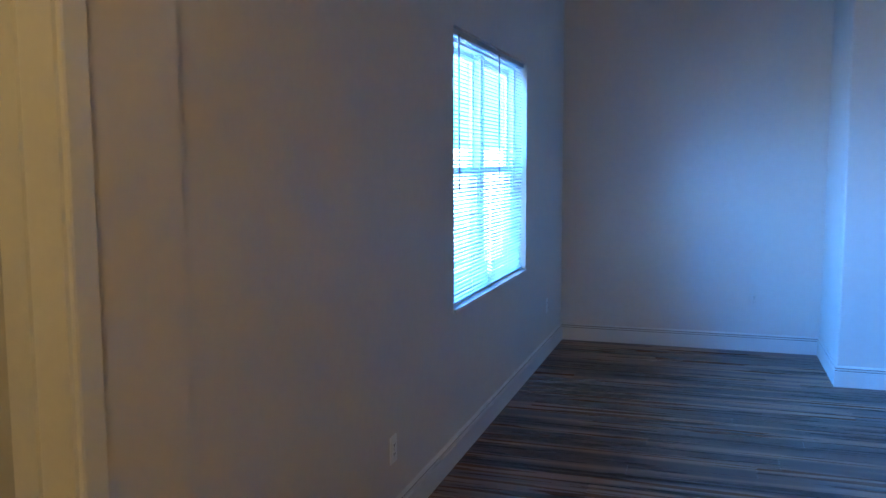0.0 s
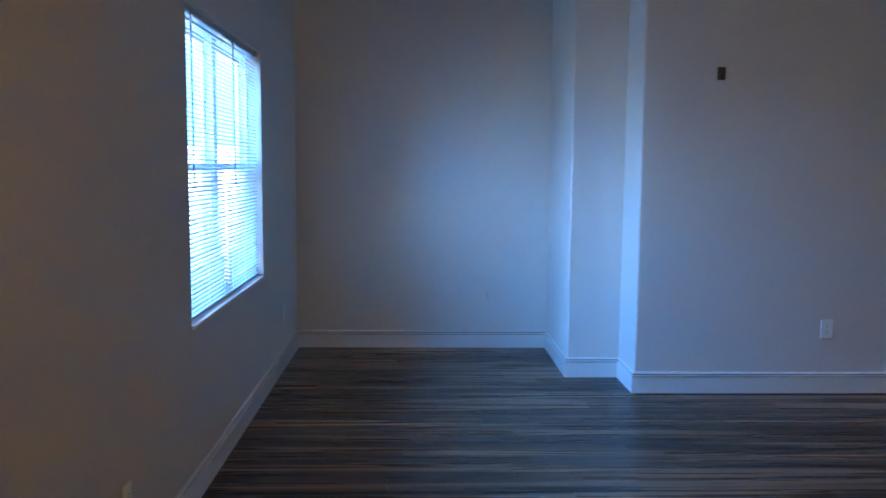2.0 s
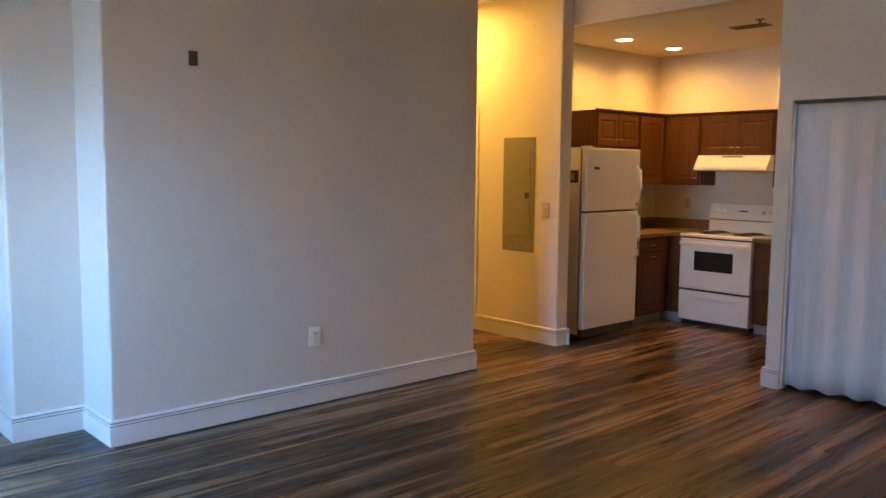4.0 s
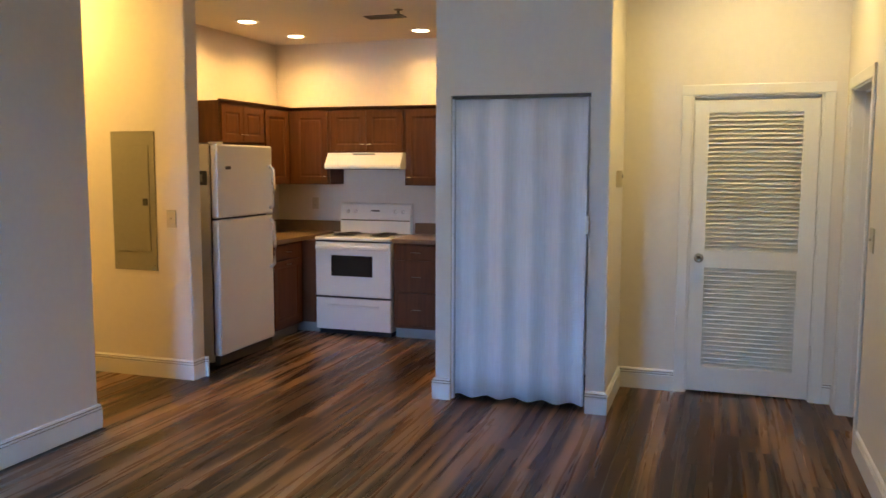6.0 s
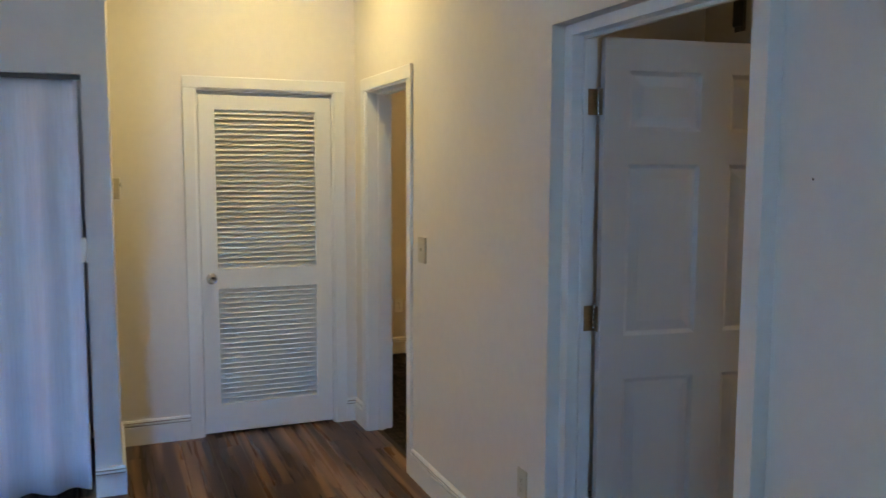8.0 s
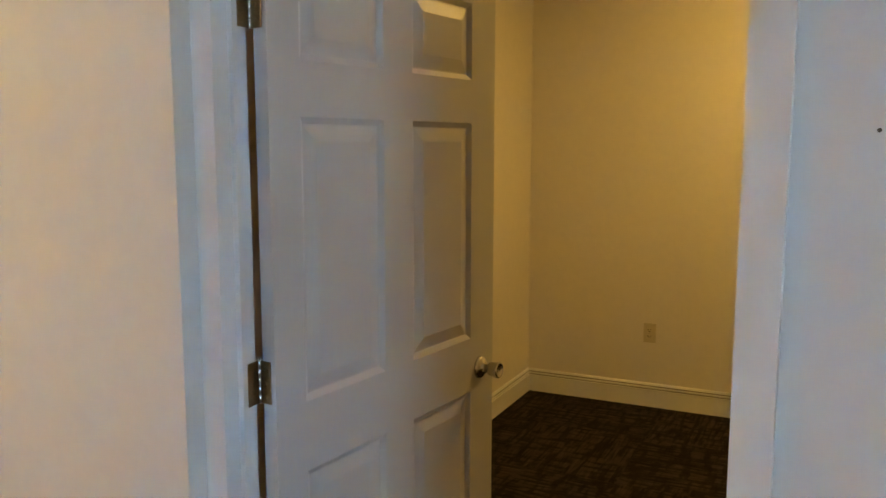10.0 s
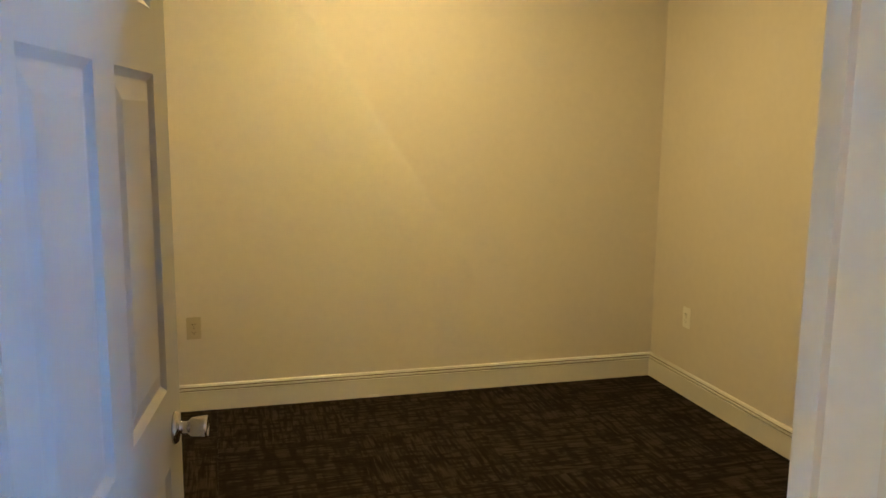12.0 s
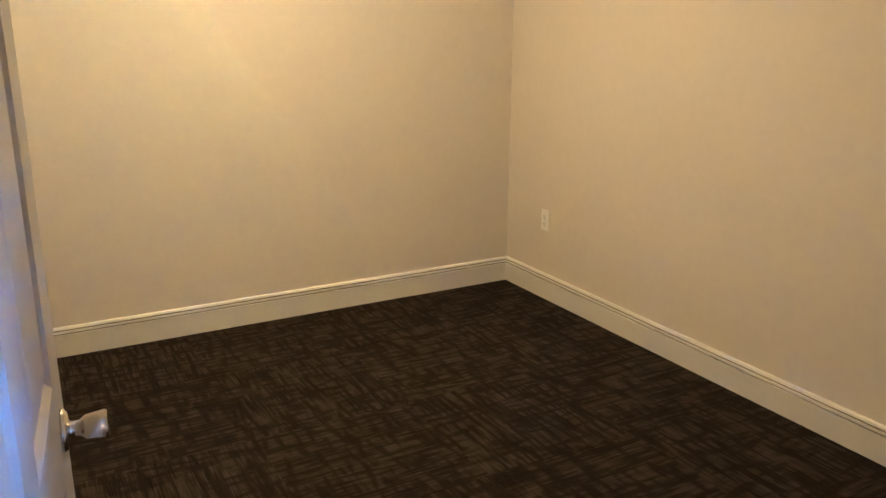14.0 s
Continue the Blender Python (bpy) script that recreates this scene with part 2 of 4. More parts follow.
STRIPS = strip_material("laminate_strips_joined", True)
CARPET = carpet_material("carpet_tile_pile")
GLASS = glass_material("window_glass")
GROOVE_SHADE = mat("groove_shade", (0.24, 0.20, 0.16), 0.8, var=0.15, scale=10)
SLATP = mat("slat_paint", (0.77, 0.755, 0.73), 0.45, var=0.03, scale=7)
GLOW_SHEET = mat("daylight_glow", (0.65, 0.86, 1.0), 1.0, var=0.08, scale=0.6, emit=12)
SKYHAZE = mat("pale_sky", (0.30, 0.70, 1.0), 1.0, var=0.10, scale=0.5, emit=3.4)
SCUFF = mat("scuffed_dark", (0.12, 0.09, 0.06), 0.7, var=0.3, scale=50)


# ---- mesh helpers ----
def box(bm, x0, x1, y0, y1, z0, z1, bevel=0.0, segments=2):
    r = bmesh.ops.create_cube(bm, size=1.0, matrix=Matrix.Translation(((x0 + x1) / 2, (y0 + y1) / 2, (z0 + z1) / 2)) @ Matrix.Diagonal((x1 - x0, y1 - y0, z1 - z0, 1)))
    if bevel:
        edges = list({e for v in r["verts"] for e in v.link_edges})
        bmesh.ops.bevel(bm, geom=edges, offset=bevel, segments=segments, profile=0.5, affect="EDGES")
    return bm


def boxes(*rows, bevel=0.0):
    bm = bmesh.new()
    for r in rows:
        box(bm, *r, bevel=bevel)
    return bm


def lathe(bm, profile, m=None, n=24):
    """Turns (radius, height) pairs round z; m places it."""
    m = m or Matrix.Identity(4)
    rings = []
    for r, h in profile:
        rings.append([bm.verts.new(m @ Vector((max(r, 1e-4) * math.cos(2 * math.pi * i / n), max(r, 1e-4) * math.sin(2 * math.pi * i / n), h))) for i in range(n)])
    for a, b in zip(rings, rings[1:]):
        for i in range(n):
            f = bm.faces.new((a[i], a[(i + 1) % n], b[(i + 1) % n], b[i]))
            f.smooth = True
    bm.faces.new(rings[0][::-1])
    bm.faces.new(rings[-1])
    return bm


def prism(bm, outline, axis, a0, a1):
    """A closed outline of (u, v) drawn out along x, y or z from a0 to a1."""
    def at(u, v, a):
        return {"x": (a, u, v), "y": (u, a, v), "z": (u, v, a)}[axis]
    lo = [bm.verts.new(at(u, v, a0)) for u, v in outline]
    hi = [bm.verts.new(at(u, v, a1)) for u, v in outline]
    n = len(outline)
    for i in range(n):
        bm.faces.new((lo[i], lo[(i + 1) % n], hi[(i + 1) % n], hi[i]))
    bm.faces.new(lo[::-1])
    bm.faces.new(hi)
    bmesh.ops.recalc_face_normals(bm, faces=bm.faces[:])
    return bm


def tube(bm, pts, r, n=8):
    """A round bar along points."""
    rings = []
    for i, p in enumerate(pts):
        a, b = Vector(pts[max(i - 1, 0)]), Vector(pts[min(i + 1, len(pts) - 1)])
        q = (b - a).to_track_quat("Z", "Y")
        rings.append([bm.verts.new(Vector(p) + q @ Vector((r * math.cos(2 * math.pi * k / n), r * math.sin(2 * math.pi * k / n), 0))) for k in range(n)])
    for a, b in zip(rings, rings[1:]):
        for k in range(n):
            bm.faces.new((a[k], a[(k + 1) % n], b[(k + 1) % n], b[k])).smooth = True
    bm.faces.new(rings[0][::-1])
    bm.faces.new(rings[-1])
    return bm


def mesh_of(name, bm, material):
    me = bpy.data.meshes.new(name)
    bmesh.ops.recalc_face_normals(bm, faces=bm.faces[:])
    bm.to_mesh(me)
    bm.free()
    me.materials.append(material)
    return me


def part(name, bm, material, parent=None, label="", m=None):
    ob = new(name, mesh_of(name, bm, material))
    ob.parent = parent
    if m is not None:
        ob.matrix_basis = m
    return tagged(ob, label)


def thing(name, label, category, m, group="", kind=""):
    ob = new(name)
    ob.empty_display_size = 0.1
    ob.matrix_basis = m
    return tagged(ob, label, category, group, kind)


def setting(name, bm, material, label, category):
    return tagged(part(name, bm, material), label, category, kind="structure")


def wall_boxes(axis, lo, hi, a0, a1, z0, z1, openings=()):
    """A wall along axis, from lo to hi across it, with openings (a, b, bottom, top)."""
    rows, a = [], a0
    def put(s, e, zb, zt):
        if e - s > 1e-4 and zt - zb > 1e-4:
            rows.append((s, e, lo, hi, zb, zt) if axis == "x" else (lo, hi, s, e, zb, zt))
    for o0, o1, ob, ot in sorted(openings):
        put(a, o0, z0, z1)
        put(o0, o1, z0, ob)
        put(o0, o1, ot, z1)
        a = o1
    put(a, a1, z0, z1)
    return boxes(*rows)


BASE_PROFILE = ((0, 0), (0.016, 0), (0.018, 0.1085), (0.003, 0.109), (0.003, 0.1150), (0.017, 0.1155), (0.017, 0.1250), (0.003, 0.1255), (0.003, 0.1315), (0.014, 0.132), (0.011, 0.140), (0.006, 0.145), (0, 0.145))
CASE_W = 0.07


def sweep(bm, path, profile, side=1):
    """Sweeps a profile of (out from wall, height) along a floor polyline with mitred corners; side 1: to the left of the way walked."""
    pts = [Vector((x, y)) for x, y in path]
    rings = []
    for i, p in enumerate(pts):
        d0 = (p - pts[i - 1]).normalized() if i else (pts[1] - p).normalized()
        d1 = (pts[i + 1] - p).normalized() if i < len(pts) - 1 else d0
        n0, n1 = Vector((-d0.y, d0.x)) * side, Vector((-d1.y, d1.x)) * side
        mitre = (n0 + n1) / (1 + n0.dot(n1))
        rings.append([bm.verts.new((p.x + mitre.x * o, p.y + mitre.y * o, h)) for o, h in profile])
    n = len(profile)
    for a, b in zip(rings, rings[1:]):
        for k in range(n):
            bm.faces.new((a[k], a[(k + 1) % n], b[(k + 1) % n], b[k]))
    bm.faces.new(rings[0])
    bm.faces.new(rings[-1][::-1])
    return bm


def casing_outline(bm, x0, x1, top, y):
    """Door casing round an opening x0..x1 on a wall face at y (front towards -y): two legs and a head, with a stepped face."""
    w = CASE_W
    for s, inner in ((-1, x0), (1, x1)):
        outer = inner + s * w
        prism(bm, [(inner, y), (inner, y - 0.009), (inner + s * 0.006, y - 0.012), (outer - s * 0.004, y - 0.014), (outer, y - 0.011), (outer, y)], "z", 0, top)
    prism(bm, [(y, top), (y - 0.009, top), (y - 0.012, top + 0.006), (y - 0.014, top + w - 0.004), (y - 0.011, top + w), (y, top + w)], "x", x0 - w, x1 + w)
    return bm


def doorway(name, m, width, top, depth, label, both=True, front=True):
    """Jamb, stops and casing of an opening; local x across from the centre, front face at y = 0, wall behind to y = depth."""
    root = thing(name, label, "door frame", m, kind="structure")
    h = width / 2
    jamb = bmesh.new()
    t = 0.018
    for s in (-1, 1):
        box(jamb, *sorted((s * h, s * (h - t))), -0.002, depth + 0.002, 0, top - t)
        box(jamb, *sorted((s * (h - t), s * (h - t - 0.012))), depth * 0.45, depth - 0.038, 0, top - t - 0.012)
    box(jamb, -h, h, -0.002, depth + 0.002, top - t, top)
    box(jamb, -h + t, h - t, depth * 0.45, depth - 0.038, top - t - 0.012, top - t)
    part("jamb", jamb, TRIM, root)
    if front:
        part("casing", casing_outline(bmesh.new(), -h + 0.006, h - 0.006, top - 0.006, -0.002), TRIM, root)
    if both:
        part("casing", casing_outline(bmesh.new(), -h + 0.006, h - 0.006, top - 0.006, 0), TRIM, root, m=pose(0, depth + 0.002, 0, 0, 0, 180))
    return root


def raised_panel(w, h, face, thick, lip=0.014, field=0.05, sink=0.009):
    """A moulded panel, w by h, centred; faces at y = -face and face; slopes down at the lip and rises again to a field."""
    bm = bmesh.new()
    rows = ((0, face), (lip, face - sink), (lip + 0.004, face - sink), (field, face - 0.0025))
    for s in (-1, 1):
        rings = []
        for inset, y in rows:
            a, b = w / 2 - inset, h / 2 - inset
            rings.append([bm.verts.new(v) for v in ((-a, s * y, -b), (a, s * y, -b), (a, s * y, b), (-a, s * y, b))])
        for p, q in zip(rings, rings[1:]):
            for k in range(4):
                bm.faces.new((p[k], p[(k + 1) % 4], q[(k + 1) % 4], q[k]))
        bm.faces.new(rings[-1])
    return bm


def knob_mesh(m):
    """A round door knob on its rose, along local -y from 0."""
    turn = m @ pose(0, 0, 0, 90, 0, 0)
    bm = bmesh.new()
    lathe(bm, ((0.0, 0), (0.033, 0), (0.033, 0.004), (0.028, 0.009), (0.014, 0.011), (0.012, 0.016), (0.012, 0.026), (0.0150, 0.030), (0.0190, 0.034), (0.0205, 0.046), (0.0228, 0.062), (0.0222, 0.0650), (0.0200, 0.0665), (0.018, 0.065), (0.0, 0.065)), turn, 28)
    return bm


def hinge(root, m, h=0.09, turn=0.0):
    """A butt hinge, knuckle at the origin: one plate on the door's edge (towards -y), one on the jamb (towards -x, turned)."""
    bm = boxes((-0.004, -0.0005, -0.036, -0.008, -h / 2, h / 2), bevel=0.0016)
    r = boxes((-0.056, -0.008, -0.006, -0.003, -h / 2, h / 2), bevel=0.0014)
    r.transform(pose(0, 0, 0, 0, 0, turn))
    me = bpy.data.meshes.new("plate")
    r.to_mesh(me)
    r.free()
    bm.from_mesh(me)
    bpy.data.meshes.remove(me)
    for z in (-0.03, 0, 0.03):
        lathe(bm, ((0.004, 0), (0.0025, 0.0016)), pose(-0.004, -0.022, z, 0, -90, 0), 8)
        lathe(bm, ((0.004, 0), (0.0025, 0.0016)), pose(-0.024, -0.006, z, 90, 0, 0), 8)
    plates = part("hinge", bm, BRASS, root, "tarnished bronze butt hinge", m=m)
    kn = bmesh.new()
    for k in range(5):
        lathe(kn, ((0.0078, 0), (0.0085, 0.0012), (0.0085, h / 5 - 0.0027), (0.0078, h / 5 - 0.0015)), pose(0, 0, -h / 2 + k * h / 5), 14)
    lathe(kn, ((0.004, 0), (0.005, 0.004), (0.0, 0.007)), pose(0, 0, h / 2), 12)
    part("knuckle", kn, CHROME, plates, "worn bright hinge knuckle")


def six_panel_leaf(root, W=0.885, top=2.04, bottom=0.012, start=0.003):
    """Leaf along local +x from the hinge at x = 0; front towards -y."""
    T = 0.0175
    x_cuts = ((0.081, 0.363), (0.479, 0.760))
    z_cuts = ((0.235, 0.855), (1.010, 1.612), (1.727, 1.930))
    s = W / 0.885
    bm = bmesh.new()
    xs = (start, x_cuts[0][0] * s, x_cuts[0][1] * s, x_cuts[1][0] * s, x_cuts[1][1] * s, W)
    for a, b in ((xs[0], xs[1]), (xs[2], xs[3]), (xs[4], xs[5])):
        box(bm, a, b, -T, T, bottom, top)
    zs = (bottom, *[z for c in z_cuts for z in c], top)
    for a, b in ((xs[1], xs[2]), (xs[3], xs[4])):
        for i in range(0, 8, 2):
            box(bm, a, b, -T, T, zs[i], zs[i + 1])
    bmesh.ops.remove_doubles(bm, verts=bm.verts[:], dist=1e-5)
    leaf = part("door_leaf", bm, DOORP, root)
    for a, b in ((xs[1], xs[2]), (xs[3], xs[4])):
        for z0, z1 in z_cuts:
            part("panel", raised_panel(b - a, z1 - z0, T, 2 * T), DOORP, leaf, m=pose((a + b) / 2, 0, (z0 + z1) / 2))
    return leaf


def bullnose(bm, *corners, r=0.013):
    """Rounds the upright edges that stand at these corners of a wall."""
    edges = [e for e in bm.edges if any(all(abs(v.co.x - x) < 1e-4 and abs(v.co.y - y) < 1e-4 for v in e.verts) for x, y in corners)]
    bmesh.ops.bevel(bm, geom=edges, offset=r, segments=5, profile=0.5, affect="EDGES")
    return bm


# ---- structure ----
WX = -1.228                       # window wall face
SY, ST = 1.39, 0.145              # south wall of the living room, its thickness
ALC_Y, PIL_Y, MAIN_Y = 7.018, 6.047, 5.627
ALC_X, PIL_X, HALL_X = 0.860, 1.240, 3.988
PAN_X, STUB_Y = 5.102, 5.75
COL_X, COL_S, COL_N = 5.24, 2.79, 3.928
LOU_X = 5.97
KB_X, KN_Y = 7.52, 6.41
BED_W, BED_S, BED_E = 0.745, -2.236, 4.15
B2_E = 7.64
WIN = (3.856, 5.550, 0.786, 2.224)
BED_DOOR = (2.532, 3.516)          # clear of the jambs
BED_HOLE = (2.532, 3.551, 2.084)   # the opening in the wall face
B2_DOOR = (4.995, 5.735)
LOU_DOOR = (1.521, 2.343)
ACC = (2.914, 3.818, 2.022)
BATH_DOOR = (6.80, 7.58)

setting("wall_west", wall_boxes("y", WX - 0.16, WX, -1.6, ALC_Y + 0.12, 0, CEIL, ((0.36, 1.232, 0, 2.05), (*WIN[:2], WIN[2], WIN[3]))), PAINT,
        "off-white painted wall with a blind-covered window", "wall")
setting("wall_west_furring", boxes((WX, WX + 0.020, 1.232, 1.606, 0, CEIL), (WX, WX + 0.020, -1.6, 0.36, 0, CEIL), (WX, WX + 0.020, 0.36, 1.232, 2.05, CEIL)), PAINT, "slightly proud painted wall section beside the entry door", "wall")
setting("wall_alcove", boxes((WX, ALC_X + 0.12, ALC_Y, ALC_Y + 0.12, 0, CEIL)), PAINT, "off-white painted back wall of the alcove", "wall")
for row in ((ALC_X, ALC_X + 0.12, PIL_Y + 0.12, ALC_Y), (ALC_X, PIL_X + 0.12, PIL_Y, PIL_Y + 0.12), (PIL_X, PIL_X + 0.12, MAIN_Y + 0.12, PIL_Y)):
    setting("wall_pier", bullnose(boxes((*row, 0, CEIL)), (ALC_X, PIL_Y)), PAINT, "stepped painted pier face between alcove and main wall", "wall")
setting("wall_main", bullnose(boxes((PIL_X, HALL_X, MAIN_Y, MAIN_Y + 0.12, 0, CEIL), (HALL_X - 0.12, HALL_X, MAIN_Y + 0.12, 8.6, 0, CEIL)), (PIL_X, MAIN_Y), (HALL_X, MAIN_Y)), PAINT,
        "plain off-white painted living room wall", "wall")
setting("wall_hall_east", bullnose(wall_boxes("y", PAN_X, COL_X, STUB_Y, 8.6, 0, CEIL, ((*BATH_DOOR, 0, 2.05),)), (PAN_X, STUB_Y)), PAINT, "painted hall wall with electrical panel", "wall")
setting("wall_hall_end", boxes((HALL_X - 0.12, PAN_X + 0.14, 8.6, 8.72, 0, CEIL)), PAINT, "plain painted hall end wall", "wall")
setting("wall_kitchen_north", boxes((COL_X, KB_X + 0.12, KN_Y, KN_Y + 0.12, 0, CEIL)), PAINT, "painted kitchen side wall", "wall")
setting("wall_kitchen_back", boxes((KB_X, KB_X + 0.12, 3.0, KN_Y, 0, CEIL)), PAINT, "painted kitchen back wall", "wall")
setting("wall_kitchen_header", boxes((COL_X, COL_X + 0.12, COL_N, STUB_Y, KCEIL - 0.012, CEIL)), PAINT, "painted header above the kitchen opening", "wall")
setting("wall_closet_front", bullnose(wall_boxes("y", COL_X, COL_X + 0.10, COL_S, COL_N, 0, CEIL, ((*ACC[:2], 0, ACC[2]),)), (COL_X, COL_S), (COL_X, COL_N)), PAINT, "painted closet front with a folding door opening", "wall")
setting("wall_closet_corridor", boxes((COL_X + 0.10, KB_X + 0.12, COL_S, COL_S + 0.10, 0, CEIL)), PAINT, "painted corridor side of the closet", "wall")
setting("wall_closet_kitchen", boxes((COL_X + 0.10, 6.3, COL_N - 0.10, COL_N, 0, CEIL)), PAINT, "painted kitchen side of the closet", "wall")
setting("wall_closet_back", boxes((6.2, 6.3, COL_S + 0.10, COL_N - 0.10, 0, CEIL)), PAINT, "painted back wall inside the closet", "wall")
setting("wall_corridor_end", wall_boxes("y", LOU_X, LOU_X + 0.12, SY, COL_S, 0, CEIL, ((*LOU_DOOR, 0, 2.05),)), PAINT, "cream-lit painted corridor end wall", "wall")
setting("wall_utility_closet", boxes((6.9, 7.0, SY, COL_S, 0, CEIL)), PAINT, "plain wall inside the louvred closet", "wall")
setting("wall_south", wall_boxes("x", SY - ST, SY, BED_W - 0.13, B2_E + 0.12, 0, CEIL, ((*BED_HOLE[:2], 0, BED_HOLE[2]), (*B2_DOOR, 0, 2.05))), PAINT,
        "off-white painted wall with two bedroom doorways", "wall")
setting("wall_entry_east", boxes((BED_W - 0.13, BED_W, BED_S - 0.12, SY - ST, 0, CEIL)), PAINT, "painted wall between entry and bedroom", "wall")
setting("wall_entry_south", boxes((WX - 0.16, BED_W - 0.13, -1.72, -1.6, 0, CEIL)), PAINT, "plain painted entry wall", "wall")
setting("wall_bedroom_south", boxes((BED_W, B2_E + 0.12, BED_S - 0.12, BED_S, 0, CEIL)), PAINT, "painted bedroom back wall", "wall")
setting("wall_bedroom_east", boxes((BED_E, BED_E + 0.12, BED_S, SY - ST, 0, CEIL)), PAINT, "painted wall between the bedrooms", "wall")
# return wall added to keep the lamp's light off the corner behind the door
setting("wall_bedroom_lamp_block", boxes((3.56, BED_E, 0.17, 0.25, 0, BCEIL)), PAINT, "painted return wall added to shade the space behind the bedroom door", "wall")
setting("wall_second_bedroom_east", boxes((B2_E, B2_E + 0.12, BED_S, SY - ST, 0, CEIL)), PAINT, "painted second bedroom wall", "wall")
setting("wall_bathroom", boxes((COL_X, 7.6, 9.0, 9.12, 0, CEIL), (7.5, 7.62, KN_Y + 0.12, 9.0, 0, CEIL), (PAN_X, COL_X, 8.6, 9.12, 0, CEIL)), PAINT, "painted bathroom wall", "wall")
setting("wall_outside_behind_entry_door", boxes((WX - 1.5, WX - 1.4, -0.2, 1.9, 0, CEIL)), PAINT, "plain wall of the landing outside", "wall")

setting("ceiling", boxes((WX - 0.16, COL_X + 0.12, -1.72, 8.72, CEIL, CEIL + 0.1), (COL_X + 0.12, 7.76, SY - ST, COL_S + 0.1, CEIL, CEIL + 0.1)), CEILING, "white painted living room ceiling", "ceiling")
setting("ceiling_kitchen", boxes((COL_X + 0.12, KB_X, COL_N, KN_Y, KCEIL, KCEIL + 0.08), (6.3, KB_X, COL_S + 0.1, COL_N, KCEIL, KCEIL + 0.08)), CEILING, "lower white painted kitchen ceiling", "ceiling")
setting("ceiling_bedroom", boxes((BED_W, B2_E, BED_S, SY - ST, BCEIL, BCEIL + 0.08)), CEILING, "white painted bedroom ceiling", "ceiling")
setting("ceiling_bathroom", boxes((COL_X, 7.5, KN_Y + 0.12, 9.0, BCEIL, BCEIL + 0.08)), CEILING, "white painted bathroom ceiling", "ceiling")

# sub-floor under the pieces, and the ground outside
setting("floor_base", boxes((WX - 0.16, 7.8, BED_S - 0.2, 9.2, -0.12, -0.008)), UNDER, "sub-floor beneath laminate and carpet", "floor")
setting("ground", boxes((-60, WX - 0.4, -60, 60, -0.6, -0.5)), mat("ground_concrete", (0.3, 0.3, 0.29), 0.9, var=0.15, scale=1), "pale concrete ground outside the window", "ground")

# low curved sheet added outside, made to glow so the window view blows out
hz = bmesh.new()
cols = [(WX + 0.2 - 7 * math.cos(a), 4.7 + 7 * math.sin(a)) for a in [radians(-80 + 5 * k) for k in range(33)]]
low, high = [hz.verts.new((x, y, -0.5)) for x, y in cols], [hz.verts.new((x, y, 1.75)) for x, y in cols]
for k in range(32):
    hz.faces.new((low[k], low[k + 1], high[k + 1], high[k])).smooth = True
setting("backdrop", hz, GLOW_SHEET, "glowing sheet added outside for the overexposed window view", "backdrop")
# a weaker glowing sheet above it stands in for the sky
sz = bmesh.new()
low, high = [sz.verts.new((x, y, 1.75)) for x, y in cols], [sz.verts.new((x, y, 8.0)) for x, y in cols]
for k in range(32):
    sz.faces.new((low[k], low[k + 1], high[k + 1], high[k])).smooth = True
setting("backdrop_sky", sz, SKYHAZE, "glowing pale blue sheet for the sky above", "backdrop")

# baseboards, each run one moulding
def baseboard(path, side, label="white moulded baseboard with a grooved top"):
    board = setting("baseboard", sweep(bmesh.new(), path, BASE_PROFILE, side), TRIM, label, "baseboard")
    # dark strips laid in both grooves, their shade put in as colour
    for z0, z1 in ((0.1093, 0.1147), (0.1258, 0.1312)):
        part("groove", sweep(bmesh.new(), path, ((0.0034, z0), (0.0115, z0), (0.0115, z1), (0.0034, z1)), side), GROOVE_SHADE, board, "dark strip painted as shade in the groove")
    return board


C = CASE_W - 0.006
baseboard(((WX, 1.606), (WX, ALC_Y), (ALC_X, ALC_Y), (ALC_X, PIL_Y), (PIL_X, PIL_Y), (PIL_X, MAIN_Y), (HALL_X, MAIN_Y), (HALL_X, 8.6), (PAN_X, 8.6), (PAN_X, BATH_DOOR[1] + C)), -1)
baseboard(((WX + 0.020, 1.232 + C), (WX + 0.020, 1.606), (WX, 1.606)), -1)
baseboard(((PAN_X, BATH_DOOR[0] - C), (PAN_X, STUB_Y), (COL_X, STUB_Y), (COL_X, KN_Y - 0.7)), -1)
baseboard(((COL_X + 0.4, COL_N), (COL_X, COL_N), (COL_X, ACC[1])), -1)
baseboard(((COL_X, ACC[0]), (COL_X, COL_S), (LOU_X, COL_S), (LOU_X, LOU_DOOR[1] + C)), -1)
baseboard(((LOU_X, LOU_DOOR[0] - C), (LOU_X, SY), (B2_DOOR[1] + C, SY)), -1)
baseboard(((B2_DOOR[0] - C, SY), (BED_HOLE[1], SY)), -1)
baseboard(((BED_DOOR[0] - 0.036, SY), (BED_W - 0.13, SY), (BED_W - 0.13, -1.6), (WX + 0.020, -1.6), (WX + 0.020, 0.36 - C)), -1)
baseboard(((BED_DOOR[0] - C, SY - ST), (BED_W, SY - ST), (BED_W, BED_S), (BED_E, BED_S), (BED_E, 0.17), (3.56, 0.17), (3.56, 0.25), (BED_E, 0.25), (BED_E, SY - ST)), 1, "cream-lit moulded baseboard on carpet")
baseboard(((B2_DOOR[0] - C, SY - ST), (BED_E + 0.12, SY - ST), (BED_E + 0.12, BED_S), (B2_E, BED_S), (B2_E, SY - ST), (B2_DOOR[1] + C, SY - ST)), 1, "cream-lit moulded baseboard on carpet")

